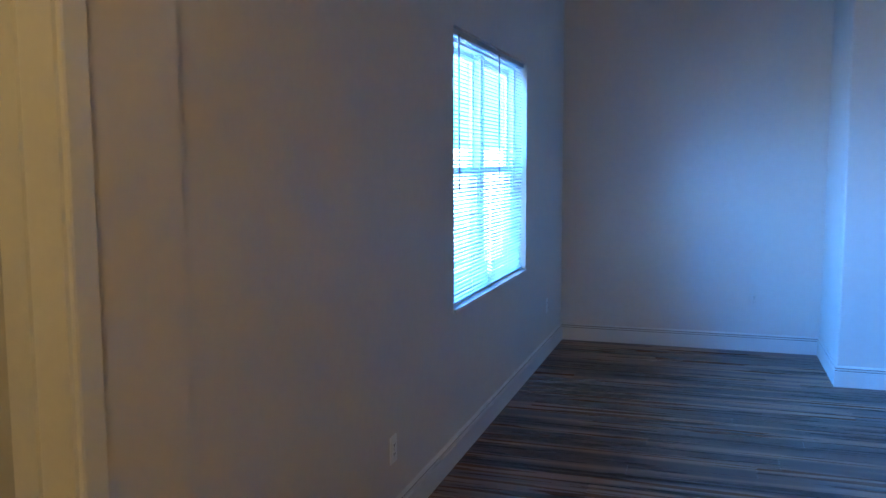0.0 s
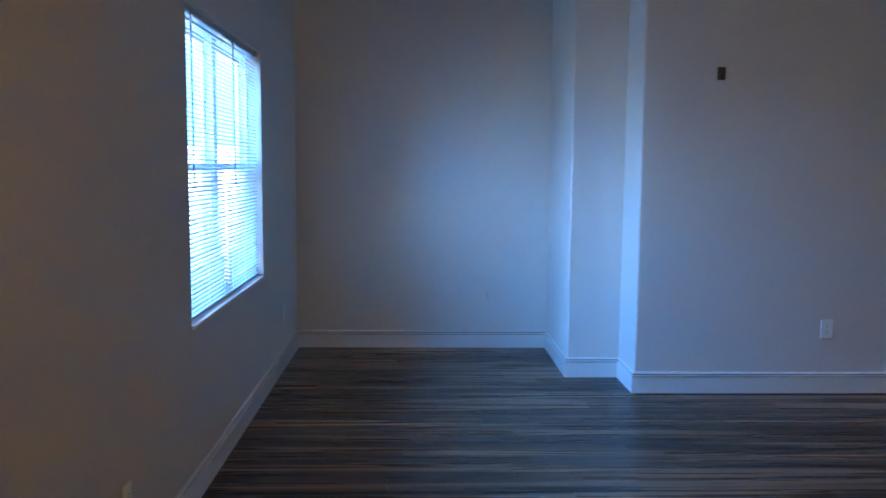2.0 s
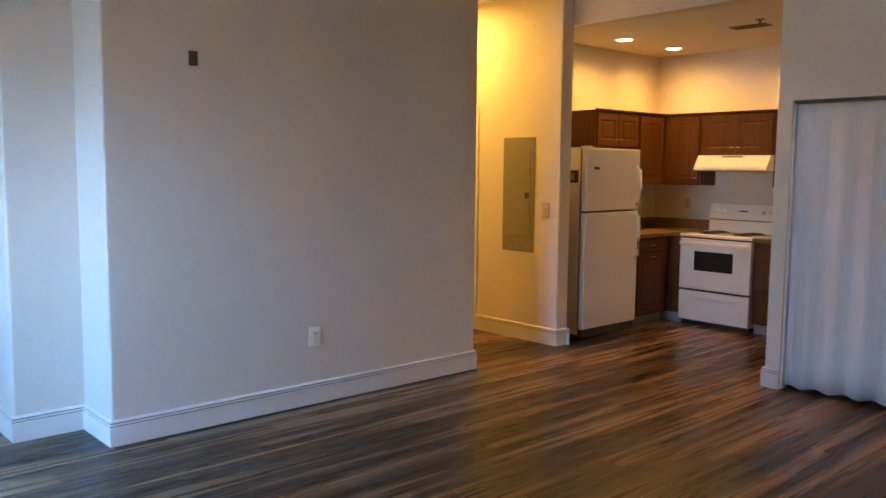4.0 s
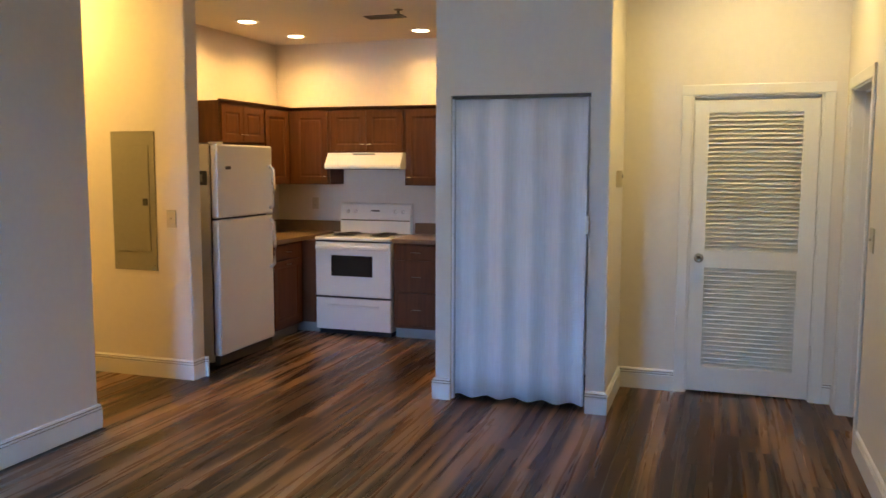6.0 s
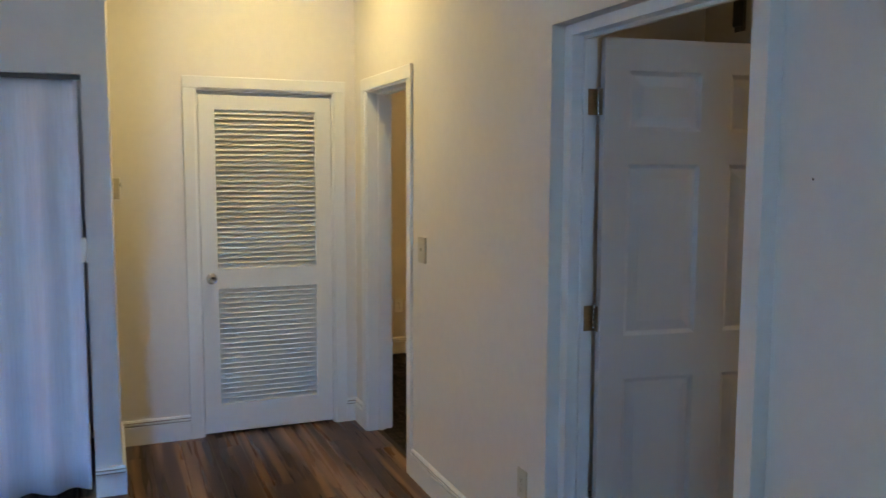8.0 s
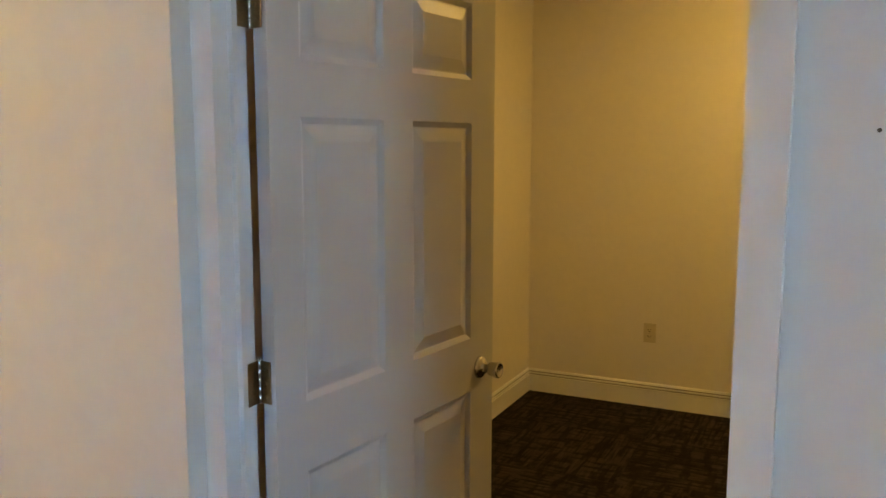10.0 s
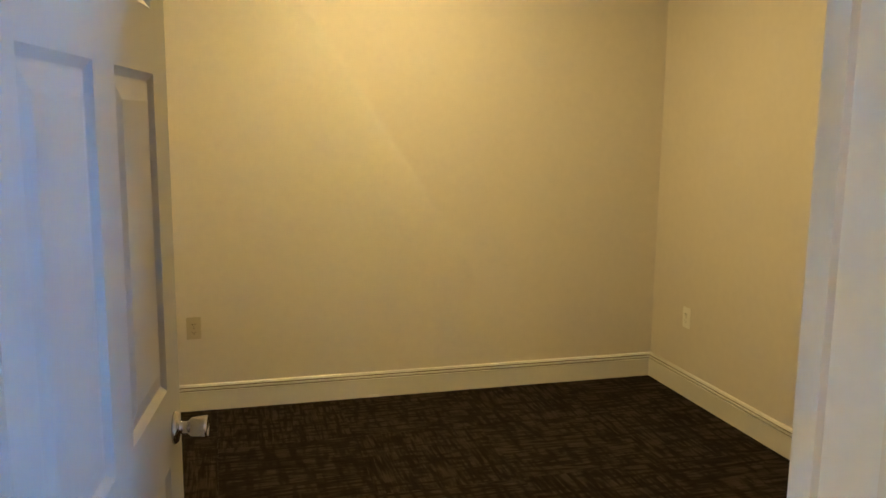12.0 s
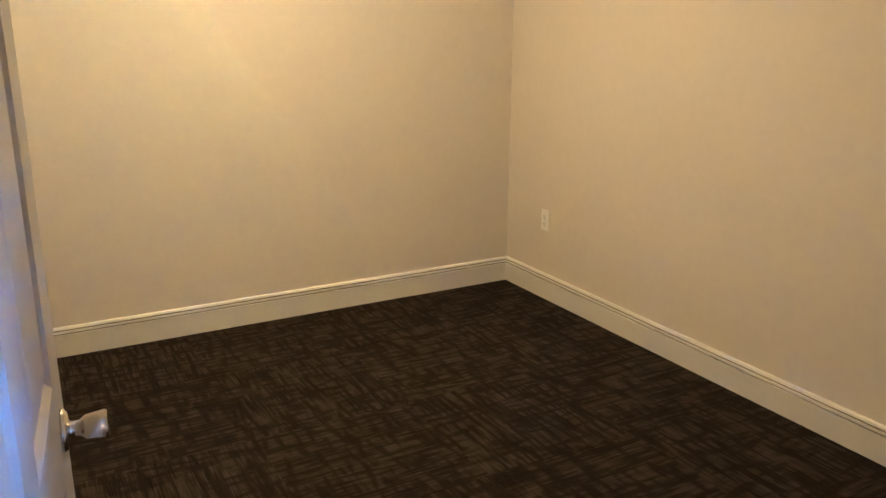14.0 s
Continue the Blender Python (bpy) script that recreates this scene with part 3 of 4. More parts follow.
# doorways
setting("wall_south_reveal", boxes((BED_DOOR[1], BED_HOLE[1], SY - ST, SY - 0.052, 0, 2.064), (*BED_HOLE[:2], SY - ST, SY - 0.052, 2.064, BED_HOLE[2]), (BED_HOLE[0], BED_HOLE[0] + 0.020, SY - 0.048, SY, 0, BED_HOLE[2])), TRIM, "painted timber packing behind the bedroom door frame", "door frame")
doorway("door_1_frame", pose((BED_DOOR[0] + BED_DOOR[1]) / 2, SY - 0.050, 0, 0, 0, 180), BED_DOOR[1] - BED_DOOR[0], 2.064, ST - 0.050, "white painted door frame of the open bedroom door", True, False)
setting("wall_pier_bedroom_door", boxes((BED_DOOR[0] - 0.032, BED_DOOR[0] + 0.022, SY + 0.0005, SY + 0.046, 0, CEIL)), PAINT, "narrow proud painted wall edge beside the bedroom door", "wall")
d2 = doorway("door_2_frame", pose((B2_DOOR[0] + B2_DOOR[1]) / 2, SY, 0, 0, 0, 180), B2_DOOR[1] - B2_DOOR[0], 2.05, ST, "white painted door frame of the second bedroom")
doorway("door_3_frame", pose(LOU_X, sum(LOU_DOOR) / 2, 0, 0, 0, -90), LOU_DOOR[1] - LOU_DOOR[0], 2.052, 0.12, "white painted frame round the louvred closet door", False)
doorway("door_4_frame", pose(PAN_X, sum(BATH_DOOR) / 2, 0, 0, 0, -90), BATH_DOOR[1] - BATH_DOOR[0], 2.05, COL_X - PAN_X, "white painted bathroom door frame in the hall")
doorway("door_5_frame", pose(WX + 0.020, (0.36 + 1.232) / 2, 0, 0, 0, 90), 1.232 - 0.36, 2.05, 0.18, "cream-lit painted entry door frame", False)
part("strike_plate", boxes((-0.370 + 0.0185, -0.370 + 0.0205, 0.075, 0.102, 0.925, 0.985)), GREYSTEEL, d2, "dark metal strike plate")


# ---- window and blinds ----
def window():
    y0, y1, z0, z1 = WIN
    root = thing("window_1", "white double window with two hung sashes side by side", "window", pose(WX, (y0 + y1) / 2, z0, 0, 0, 90), kind="structure")
    w, h = y1 - y0, z1 - z0
    # local: x across, front (room) towards -y, wall behind to +y
    part("window_sill", boxes((-w / 2 - 0.0, w / 2 + 0.0, -0.012, 0.155, 0.0, 0.018), bevel=0.004), TRIM, root)
    fr = bmesh.new()
    for a, b in ((-w / 2, -w / 2 + 0.04), (w / 2 - 0.04, w / 2), (-0.045, 0.045)):
        box(fr, a, b, 0.085, 0.155, 0.018, h)
    box(fr, -w / 2, w / 2, 0.086, 0.154, h - 0.045, h)
    part("window_frame", fr, PLASTIC, root)
    for s in (-1, 1):
        xa, xb = (-w / 2 + 0.04, -0.045) if s < 0 else (0.045, w / 2 - 0.04)
        mid = h / 2
        for name, za, zb, yy in (("lower_sash", 0.02, mid + 0.02, 0.095), ("upper_sash", mid - 0.02, h - 0.046, 0.125)):
            sash = bmesh.new()
            box(sash, xa, xa + 0.035, yy, yy + 0.026, za, zb)
            box(sash, xb - 0.035, xb, yy, yy + 0.026, za, zb)
            box(sash, xa + 0.035, xb - 0.035, yy, yy + 0.026, za, za + 0.04)
            box(sash, xa + 0.035, xb - 0.035, yy, yy + 0.026, zb - 0.04, zb)
            so = part(name, sash, PLASTIC, root)
            pane = part("pane", boxes((xa + 0.03, xb - 0.03, yy + 0.011, yy + 0.015, za + 0.035, zb - 0.035)), GLASS, so)
            pane.visible_shadow = False
    return root


window()


def blind(xa, xb, h, m, wand_x):
    root = thing("mini_blind", "white horizontal mini blind with open slats in the window", "window blind", m, "blinds in the window")
    part("headrail", boxes((xa, xb, 0.020, 0.058, h - 0.03, h - 0.003), bevel=0.002), BLIND, root)
    part("bottom_rail", boxes((xa, xb, 0.026, 0.052, 0.022, 0.036), bevel=0.003), BLIND, root)
    slat = bmesh.new()
    n = 6
    rows = []
    for i in range(n + 1):
        u = i / n - 0.5
        rows.append((u * 0.026, 0.003 * (1 - 4 * u * u)))
    for zoff in (0, -0.0007):
        a = [slat.verts.new((xa + 0.004, y, z + zoff)) for y, z in rows]
        b = [slat.verts.new((xb - 0.004, y, z + zoff)) for y, z in rows]
        for i in range(n):
            slat.faces.new((a[i], a[i + 1], b[i + 1], b[i])).smooth = True
    me = mesh_of("slat", slat, BLIND)
    z = 0.052
    k = 0
    while z < h - 0.04:
        ob = new("slat", me)
        ob.parent = root
        ob.matrix_basis = pose(0, 0.039, z, 19 + 2.5 * math.sin(k * 1.7), 0, 0.15 * math.sin(k * 2.3))
        z += 0.0213
        k += 1
    for x in (xa + 0.09, (xa + xb) / 2, xb - 0.09):
        part("ladder_cord", boxes((x - 0.001, x + 0.001, 0.0255, 0.0270, 0.03, h - 0.03), (x - 0.001, x + 0.001, 0.0510, 0.0525, 0.03, h - 0.03)), BLIND, root)
    part("tilt_wand", tube(bmesh.new(), ((wand_x, 0.012, h - 0.03), (wand_x, 0.011, h * 0.55), (wand_x, 0.010, 0.62)), 0.0045), WAND, root, "plastic tilt wand coloured as a dark silhouette")
    return root


ww = WIN[1] - WIN[0]
mw = pose(WX, (WIN[0] + WIN[1]) / 2, WIN[2], 0, 0, 90)
# seen from the room the near window lies towards local -x
blind(-ww / 2 + 0.008, -0.006, WIN[3] - WIN[2], mw, -ww / 2 + 0.13)
blind(0.006, ww / 2 - 0.008, WIN[3] - WIN[2], mw, 0.12)

# ---- doors ----
bed = thing("door_1", "white six-panel bedroom door standing wide open, blue window light on it", "door", pose(3.469, 1.226, 0, 0, 0, 262.7), kind="structure")
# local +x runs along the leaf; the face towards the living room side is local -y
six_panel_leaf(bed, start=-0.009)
part("door_knob", knob_mesh(pose(0.812, -0.0175, 0.915)), CHROME, bed, "satin nickel knob on a round rose")
part("door_knob", knob_mesh(pose(0.812, 0.0175, 0.915, 0, 0, 180)), CHROME, bed, "satin nickel knob on a round rose")
part("latch_plate", boxes((0.885, 0.8865, -0.0125, 0.0125, 0.885, 0.942)), CHROME, bed, "nickel latch plate")
for z in (0.27, 1.072, 1.825):
    hinge(bed, pose(-0.012, 0.0255, z), 0.09, 7.3)

entry = thing("door_5", "cream-lit painted six-panel entry door, closed", "door", pose(WX - 0.140, 1.212, 0, 0, 0, -90), kind="structure")
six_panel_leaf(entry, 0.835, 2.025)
part("door_knob", knob_mesh(pose(0.77, 0.0175, 0.95, 0, 0, 180)), CHROME, entry, "satin nickel knob")


def louvre_door():
    w = LOU_DOOR[1] - LOU_DOOR[0] - 0.044
    root = thing("door_3", "white louvred closet door, closed, with a steel knob", "door", pose(LOU_X + 0.004, sum(LOU_DOOR) / 2, 0, 0, 0, -90), kind="structure")
    h = w / 2
    xl, xr = -h + 0.092, h - 0.098
    fr = bmesh.new()
    y0, y1 = 0.0, 0.034
    for a, b in ((-h, xl), (xr, h)):
        box(fr, a, b, y0, y1, 0.016, 2.014)
    for a, b in ((0.016, 0.186), (0.881, 0.998), (1.930, 2.014)):
        box(fr, xl, xr, y0, y1, a, b)
    part("door_leaf", fr, TRIM, root)
    slat = bmesh.new()
    prism(slat, ((-0.0190, -0.0012), (-0.0184, -0.0020), (0.0184, -0.0020), (0.0190, -0.0012), (0.0190, 0.0012), (0.0184, 0.0020), (-0.0184, 0.0020), (-0.0190, 0.0012)), "x", xl - 0.003, xr + 0.003)
    me = mesh_of("slat", slat, SLATP)
    for a, b in ((0.186, 0.881), (0.998, 1.930)):
        n = round((b - a) / 0.0301)
        for i in range(n):
            ob = new("slat", me)
            ob.parent = root
            ob.matrix_basis = pose(0, 0.018, a + (i + 0.5) * (b - a) / n, 36, 0, 0)
    part("door_knob", knob_mesh(pose(-h + 0.055, 0, 0.945)), CHROME, root, "satin steel knob")
    for z in (0.335, 1.076, 1.812):
        part("hinge", lathe(bmesh.new(), ((0.006, 0), (0.007, 0.003), (0.007, 0.085), (0.004, 0.09)), pose(h + 0.003, -0.006, z - 0.045), 12), TRIM, root, "painted-over hinge knuckle")


louvre_door()


def accordion():
    root = thing("accordion_door", "pale vinyl accordion folding door, closed, hanging in the closet opening", "folding door", pose(COL_X, sum(ACC[:2]) / 2, 0, 0, 0, -90))
    w = ACC[1] - ACC[0]
    xl, xr = -w / 2 + 0.018, w / 2 - 0.030
    bm = bmesh.new()
    cols, rows = 130, 10
    grid = []
    for j in range(rows + 1):
        row = []
        for i in range(cols + 1):
            u = i / cols
            x = xl + u * (xr - xl)
            ph = u * 2 * math.pi * 4.5
            tri = 2 / math.pi * math.asin(0.96 * math.sin(ph + 0.4))
            sub = 2 / math.pi * math.asin(0.9 * math.sin(ph * 2 + 0.9))
            k = j / rows
            amp = 0.014 + 0.012 * (1 - k)
            y = 0.045 + amp * tri + 0.004 * sub + 0.004 * math.sin(3 * u + 4 * k)
            z = 0.026 + k * (ACC[2] - 0.026 - 0.026)
            if j == 0:
                z += 0.006 * math.sin(ph + 1.0) + 0.008 * u
            row.append(bm.verts.new((x, y, z)))
        grid.append(row)
    for j in range(rows):
        for i in range(cols):
            bm.faces.new((grid[j][i], grid[j][i + 1], grid[j + 1][i + 1], grid[j + 1][i])).smooth = True
    cur = part("folding_panel", bm, VINYL, root)
    mod = cur.modifiers.new("thick", "SOLIDIFY")
    mod.thickness = 0.003
    part("track", boxes((-w / 2, w / 2, 0.028, 0.062, ACC[2] - 0.022, ACC[2] - 0.001)), GREYSTEEL, root, "dark grey metal top track")
    part("lead_post", boxes((xr - 0.004, xr + 0.012, 0.028, 0.060, 0.03, ACC[2] - 0.024), bevel=0.003), VINYL, root)
    part("latch", boxes((xr + 0.004, xr + 0.030, 0.012, 0.030, 1.145, 1.262), bevel=0.004), PLASTIC, root, "white plastic pull latch")
    part("side_rail", boxes((-w / 2, -w / 2 + 0.014, 0.022, 0.066, 0.004, ACC[2] - 0.022)), VINYL, root)


accordion()


# ---- wall plates ----
def outlet(m, material=PLASTIC, label="white duplex outlet plate on the wall", category="outlet"):
    root = thing("wall_outlet", label, category, m)
    part("cover_plate", boxes((-0.036, 0.036, -0.006, 0, -0.058, 0.058), bevel=0.0025), material, root)
    for z in (-0.02, 0.02):
        face = part("receptacle", boxes((-0.017, 0.017, -0.009, -0.006, z - 0.0135, z + 0.0135), bevel=0.0012), material, root)
        part("slot", boxes((-0.008, -0.0055, -0.0094, -0.0089, z - 0.004, z + 0.006), (0.0055, 0.008, -0.0094, -0.0089, z - 0.003, z + 0.005), (-0.002, 0.002, -0.0094, -0.0089, z - 0.011, z - 0.007)), DARK, face)
    part("screw", lathe(bmesh.new(), ((0.003, 0), (0.0022, 0.0012)), pose(0, -0.006, 0, 90, 0, 0), 10), CHROME, root)
    return root


def switch(m, material=IVORY, wide=1, label="ivory light switch plate on the wall"):
    root = thing("light_switch", label, "light switch", m)
    hw = 0.036 * wide
    part("cover_plate", boxes((-hw, hw, -0.009, 0, -0.064, 0.064), bevel=0.003), material, root)
    part("toggle", boxes((-0.005, 0.005, -0.019, -0.008, -0.004, 0.010), bevel=0.0015), material, root)
    for z in (-0.03, 0.03):
        part("screw", lathe(bmesh.new(), ((0.003, 0), (0.0022, 0.0012)), pose(0, -0.006, z, 90, 0, 0), 10), CHROME, root)
    return root


outlet(pose(WX, 2.996, 0.366, 0, 0, 90))
outlet(pose(WX, 6.343, 0.412, 0, 0, 90))
outlet(pose(0.359, ALC_Y, 0.431), PAINT, "painted-over duplex outlet plate on the alcove wall")
outlet(pose(2.545, MAIN_Y, 0.443) @ Matrix.Diagonal((1.16, 1.5, 1.10, 1)))
outlet(pose(3.72, SY, 0.403, 0, 0, 180), IVORY, "ivory duplex outlet plate on the wall")
outlet(pose(3.396, BED_S, 0.447, 0, 0, 180), IVORY, "ivory duplex outlet plate on the wall")
outlet(pose(BED_W, -1.86, 0.448, 0, 0, 90))
outlet(pose(B2_E, 0.53, 0.42, 0, 0, -90))
switch(pose(4.79, SY, 1.196, 0, 0, 180), IVORY, 1.35)
switch(pose(PAN_X, 5.90, 1.180, 0, 0, -90), IVORY, 1.1)
outlet(pose(KB_X, 5.99, 1.19, 0, 0, -90), IVORY, "ivory outlet on the kitchen wall above the counter")

th = thing("thermostat", "small beige thermostat on the closet side wall", "thermostat", pose(5.60, COL_S, 1.487, 0, 0, 0) @ pose(0, 0, 0))
part("case", boxes((-0.035, 0.035, -0.036, 0, -0.055, 0.055), bevel=0.005), IVORY, th)
part("dial", boxes((-0.02, 0.02, -0.039, -0.035, 0.005, 0.03), bevel=0.001), BLACK, th)

jb = thing("junction_box", "small open electrical box set into the wall", "electrical box", pose(1.75, MAIN_Y, 2.135) @ Matrix.Diagonal((0.8, 1, 0.8, 1)))
part("rim", boxes((-0.033, -0.027, -0.006, 0.0, -0.052, 0.052), (0.027, 0.033, -0.006, 0, -0.052, 0.052), (-0.027, 0.027, -0.006, 0, 0.046, 0.052), (-0.027, 0.027, -0.006, 0, -0.052, -0.046)), GREYSTEEL, jb)
part("cavity", boxes((-0.027, 0.027, -0.003, 0.0, -0.046, 0.046)), GREYSTEEL, jb, "dark inside of the box")
part("cable", tube(bmesh.new(), ((-0.01, -0.003, -0.03), (0.0, -0.008, -0.01), (0.008, -0.006, 0.02)), 0.003), GREYSTEEL, jb, "stub of grey cable")


wb = thing("wall_box", "small dark brown box mounted high on the return wall", "wall box", pose(3.92, 0.25, 2.19, 0, 0, 180))
part("plate", boxes((-0.032, 0.032, -0.006, 0, 0, 0.14), bevel=0.002), GREYSTEEL, wb)
part("cover", boxes((-0.024, 0.024, -0.026, -0.006, 0.02, 0.135), bevel=0.004), BLACK, wb, "dark raised cover")


def electrical_panel():
    y0, y1, z0, z1 = 6.030, 6.412, 0.795, 1.812
    root = thing("electrical_panel", "olive-grey steel breaker panel set flush in the hall wall", "breaker panel", pose(PAN_X, (y0 + y1) / 2, z0, 0, 0, -90))
    w, h = (y1 - y0) / 2, z1 - z0
    part("trim_plate", boxes((-w, w, -0.006, 0, 0, h), bevel=0.002), PANELM, root)
    dr = part("panel_door", boxes((-w + 0.05, w - 0.05, -0.011, -0.006, 0.14, h - 0.10), bevel=0.002), PANELM, root)
    part("latch", boxes((0.085, 0.125, -0.018, -0.011, h * 0.47, h * 0.52), bevel=0.002), BLACK, dr, "black latch")
    for sx in (-1, 1):
        for z in (0.04, h - 0.04):
            part("screw", lathe(bmesh.new(), ((0.006, 0), (0.004, 0.003)), pose(sx * (w - 0.025), -0.006, z, 90, 0, 0), 10), CHROME, root)


electrical_panel()


# ---- lamps ----
def downlight(x, y, z, label):
    root = thing("recessed_light", label, "ceiling light", pose(x, y, z), "recessed lights")
    part("trim_ring", lathe(bmesh.new(), ((0.075, 0.0), (0.098, -0.001), (0.100, -0.005), (0.094, -0.008), (0.078, -0.007), (0.074, -0.004)), None, 36), TRIM, root)
    part("lamp_face", lathe(bmesh.new(), ((0.074, -0.002), (0.072, -0.0055), (0.03, -0.0075), (0.0, -0.008)), None, 36), LAMPGLOW, root, "glowing lamp face")


for lx, ly in KLIGHTS:
    downlight(lx, ly, KCEIL, "round recessed kitchen light, switched on")
downlight(4.55, 6.9, CEIL, "round recessed hall light, switched on")
downlight(5.22, 2.0, CEIL, "round recessed corridor light, switched on")


def dome_light(x, y, z, label):
    root = thing("ceiling_dome_light", label, "ceiling light", pose(x, y, z))
    part("base", lathe(bmesh.new(), ((0.16, 0.0), (0.165, -0.01), (0.16, -0.02)), None, 36), CHROME, root)
    part("shade", lathe(bmesh.new(), ((0.150, -0.020), (0.147, -0.045), (0.120, -0.075), (0.07, -0.095), (0.0, -0.102)), None, 36), OPAL, root, "opal glass shade")


downlight(2.42, -1.12, BCEIL, "round recessed bedroom light, switched on")
dome_light(6.3, -0.6, BCEIL, "round ceiling light with an opal glass shade")
dome_light(6.2, 7.4, BCEIL, "round bathroom ceiling light with an opal shade")
dome_light(-0.35, -0.55, CEIL, "round entry ceiling light with an opal shade")

vent = thing("ceiling_vent", "dark slotted air vent in the kitchen ceiling", "air vent", pose(6.34, 4.74, KCEIL) @ Matrix.Diagonal((1, 0.76, 1, 1)))
part("frame", boxes((-0.07, -0.052, -0.21, 0.21, -0.008, 0), (0.052, 0.07, -0.21, 0.21, -0.008, 0), (-0.052, 0.052, -0.21, -0.19, -0.008, 0), (-0.052, 0.052, 0.19, 0.21, -0.008, 0)), GREYSTEEL, vent)
part("backing", boxes((-0.052, 0.052, -0.19, 0.19, -0.002, 0)), DARK, vent)
for k in range(5):
    part("slat", boxes((-0.008, 0.008, -0.19, 0.19, -0.001, 0.001)), GREYSTEEL, vent, m=pose(-0.042 + k * 0.021, 0, -0.006, 0, 35, 0))
spr = thing("fire_sprinkler", "small pendent fire sprinkler in the kitchen ceiling", "sprinkler", pose(6.10, 4.53, KCEIL))
part("escutcheon", lathe(bmesh.new(), ((0.0, 0), (0.035, 0), (0.032, -0.006), (0.0, -0.012)), None, 24), GREYSTEEL, spr)
part("head", lathe(bmesh.new(), ((0.010, -0.012), (0.010, -0.03), (0.005, -0.034), (0.005, -0.05), (0.018, -0.052), (0.018, -0.055)), None, 16), GREYSTEEL, spr)


# ---- kitchen ----
def pull(root, x, y, z, upright=False, length=0.09):
    """A thin arched metal pull standing off a front at y."""
    d = length / 2
    pts = [(-d, 0), (-d, -0.020), (-d * 0.6, -0.026), (d * 0.6, -0.026), (d, -0.020), (d, 0)]
    bm = tube(bmesh.new(), [((x, y + v, z + u) if upright else (x + u, y + v, z)) for u, v in pts], 0.0042)
    part("pull", bm, CHROME, root, "thin nickel pull")


def cabinet_front(root, name, x0, x1, z0, z1, y, handle=None, rail=0.055):
    """A raised-panel door or drawer front with its own handle."""
    g = 0.003
    x0, x1, z0, z1 = x0 + g, x1 - g, z0 + g, z1 - g
    T = 0.009
    if name == "drawer_front":
        fr = boxes((x0, x1, y - 0.019, y - 0.001, z0, z1), bevel=0.005)
        f = part(name, fr, CABWOOD, root)
    else:
        fr = bmesh.new()
        box(fr, x0, x0 + rail, y - 0.019, y - 0.001, z0, z1)
        box(fr, x1 - rail, x1, y - 0.019, y - 0.001, z0, z1)
        box(fr, x0 + rail, x1 - rail, y - 0.019, y - 0.001, z0, z0 + rail)
        box(fr, x0 + rail, x1 - rail, y - 0.019, y - 0.001, z1 - rail, z1)
        f = part(name, fr, CABWOOD, root)
        part("panel", raised_panel(x1 - x0 - 2 * rail, z1 - z0 - 2 * rail, T, 2 * T, 0.012, 0.03, 0.007), CABWOOD, f, m=pose((x0 + x1) / 2, y - 0.010, (z0 + z1) / 2))
    if handle == "drawer":
        pull(f, (x0 + x1) / 2, y - 0.019, (z0 + z1) / 2)
    elif handle == "left":
        pull(f, x0 + 0.03, y - 0.019, z0 + 0.06, False, 0.05)
    elif handle == "right":
        pull(f, x1 - 0.03, y - 0.019, z0 + 0.06, False, 0.05)
    elif handle == "top":
        pull(f, (x0 + x1) / 2, y - 0.019, z1 - 0.035)
    return f


def wall_cabinet(m, w, z0, z1, doors, label, depth=0.30):
    root = thing("wall_cabinet", label, "wall cabinet", m, "wall cabinets")
    part("body", boxes((0.0015, w - 0.0015, -depth, -0.002, z0, z1), bevel=0.001), CABWOOD, root)
    part("top_moulding", prism(bmesh.new(), ((-depth, z1 - 0.012), (-depth - 0.024, z1 - 0.002), (-depth - 0.028, z1 + 0.012), (-depth, z1 + 0.012)), "x", 0.0, w), CABWOOD, root)
    for x0, x1, side in doors:
        cabinet_front(root, "cabinet_door", x0, x1, z0 + 0.012, z1 - 0.03, -depth, side)
    return root


KBM = lambda y: pose(KB_X, y, 0, 0, 0, -90)      # local x runs towards -y, out from the back wall
KNM = lambda x: pose(x, KN_Y, 0)                 # out from the north wall
UZ0, UZ1 = 1.385, 2.105
# back wall run
wall_cabinet(KBM(KN_Y - 0.003), KN_Y - 0.003 - 5.675, UZ0, UZ1, ((0.357, 0.712, "right"),), "cherry-stained wall cabinet in the kitchen corner")
wall_cabinet(KBM(5.675), 0.762, 1.690, UZ1, ((0.015, 0.381, "right"), (0.381, 0.747, "left")), "short cherry-stained double wall cabinet above the range hood")
wall_cabinet(KBM(4.913), 0.46, UZ0, UZ1, ((0.015, 0.445, "left"),), "cherry-stained wall cabinet beside the range hood")
wall_cabinet(KBM(4.453), 0.60, UZ0, UZ1, ((0.015, 0.30, "right"), (0.30, 0.585, "left")), "cherry-stained double wall cabinet near the closet")
# north wall run
wall_cabinet(KNM(6.03), 0.71, 1.755, UZ1, ((0.02, 0.355, "right"), (0.355, 0.69, "left")), "short cherry-stained double wall cabinet above the refrigerator")
wall_cabinet(KNM(6.74), 0.478, UZ0, UZ1, ((0.015, 0.425, "left"),), "cherry-stained wall cabinet beside the corner")


def base_cabinet(m, w, fronts, label, depth=0.58):
    root = thing("base_cabinet", label, "base cabinet", m, "base cabinets")
    part("body", boxes((0.0015, w - 0.0015, -depth, -0.002, 0.10, 0.872)), CABWOOD, root)
    part("toe_kick", boxes((0.0, w, -depth + 0.06, -0.10, 0.0, 0.10)), TOEKICK, root, "pale grey toe kick")
    for kind, x0, x1, z0, z1, hnd in fronts:
        cabinet_front(root, kind, x0, x1, z0, z1, -depth, hnd)
    return root


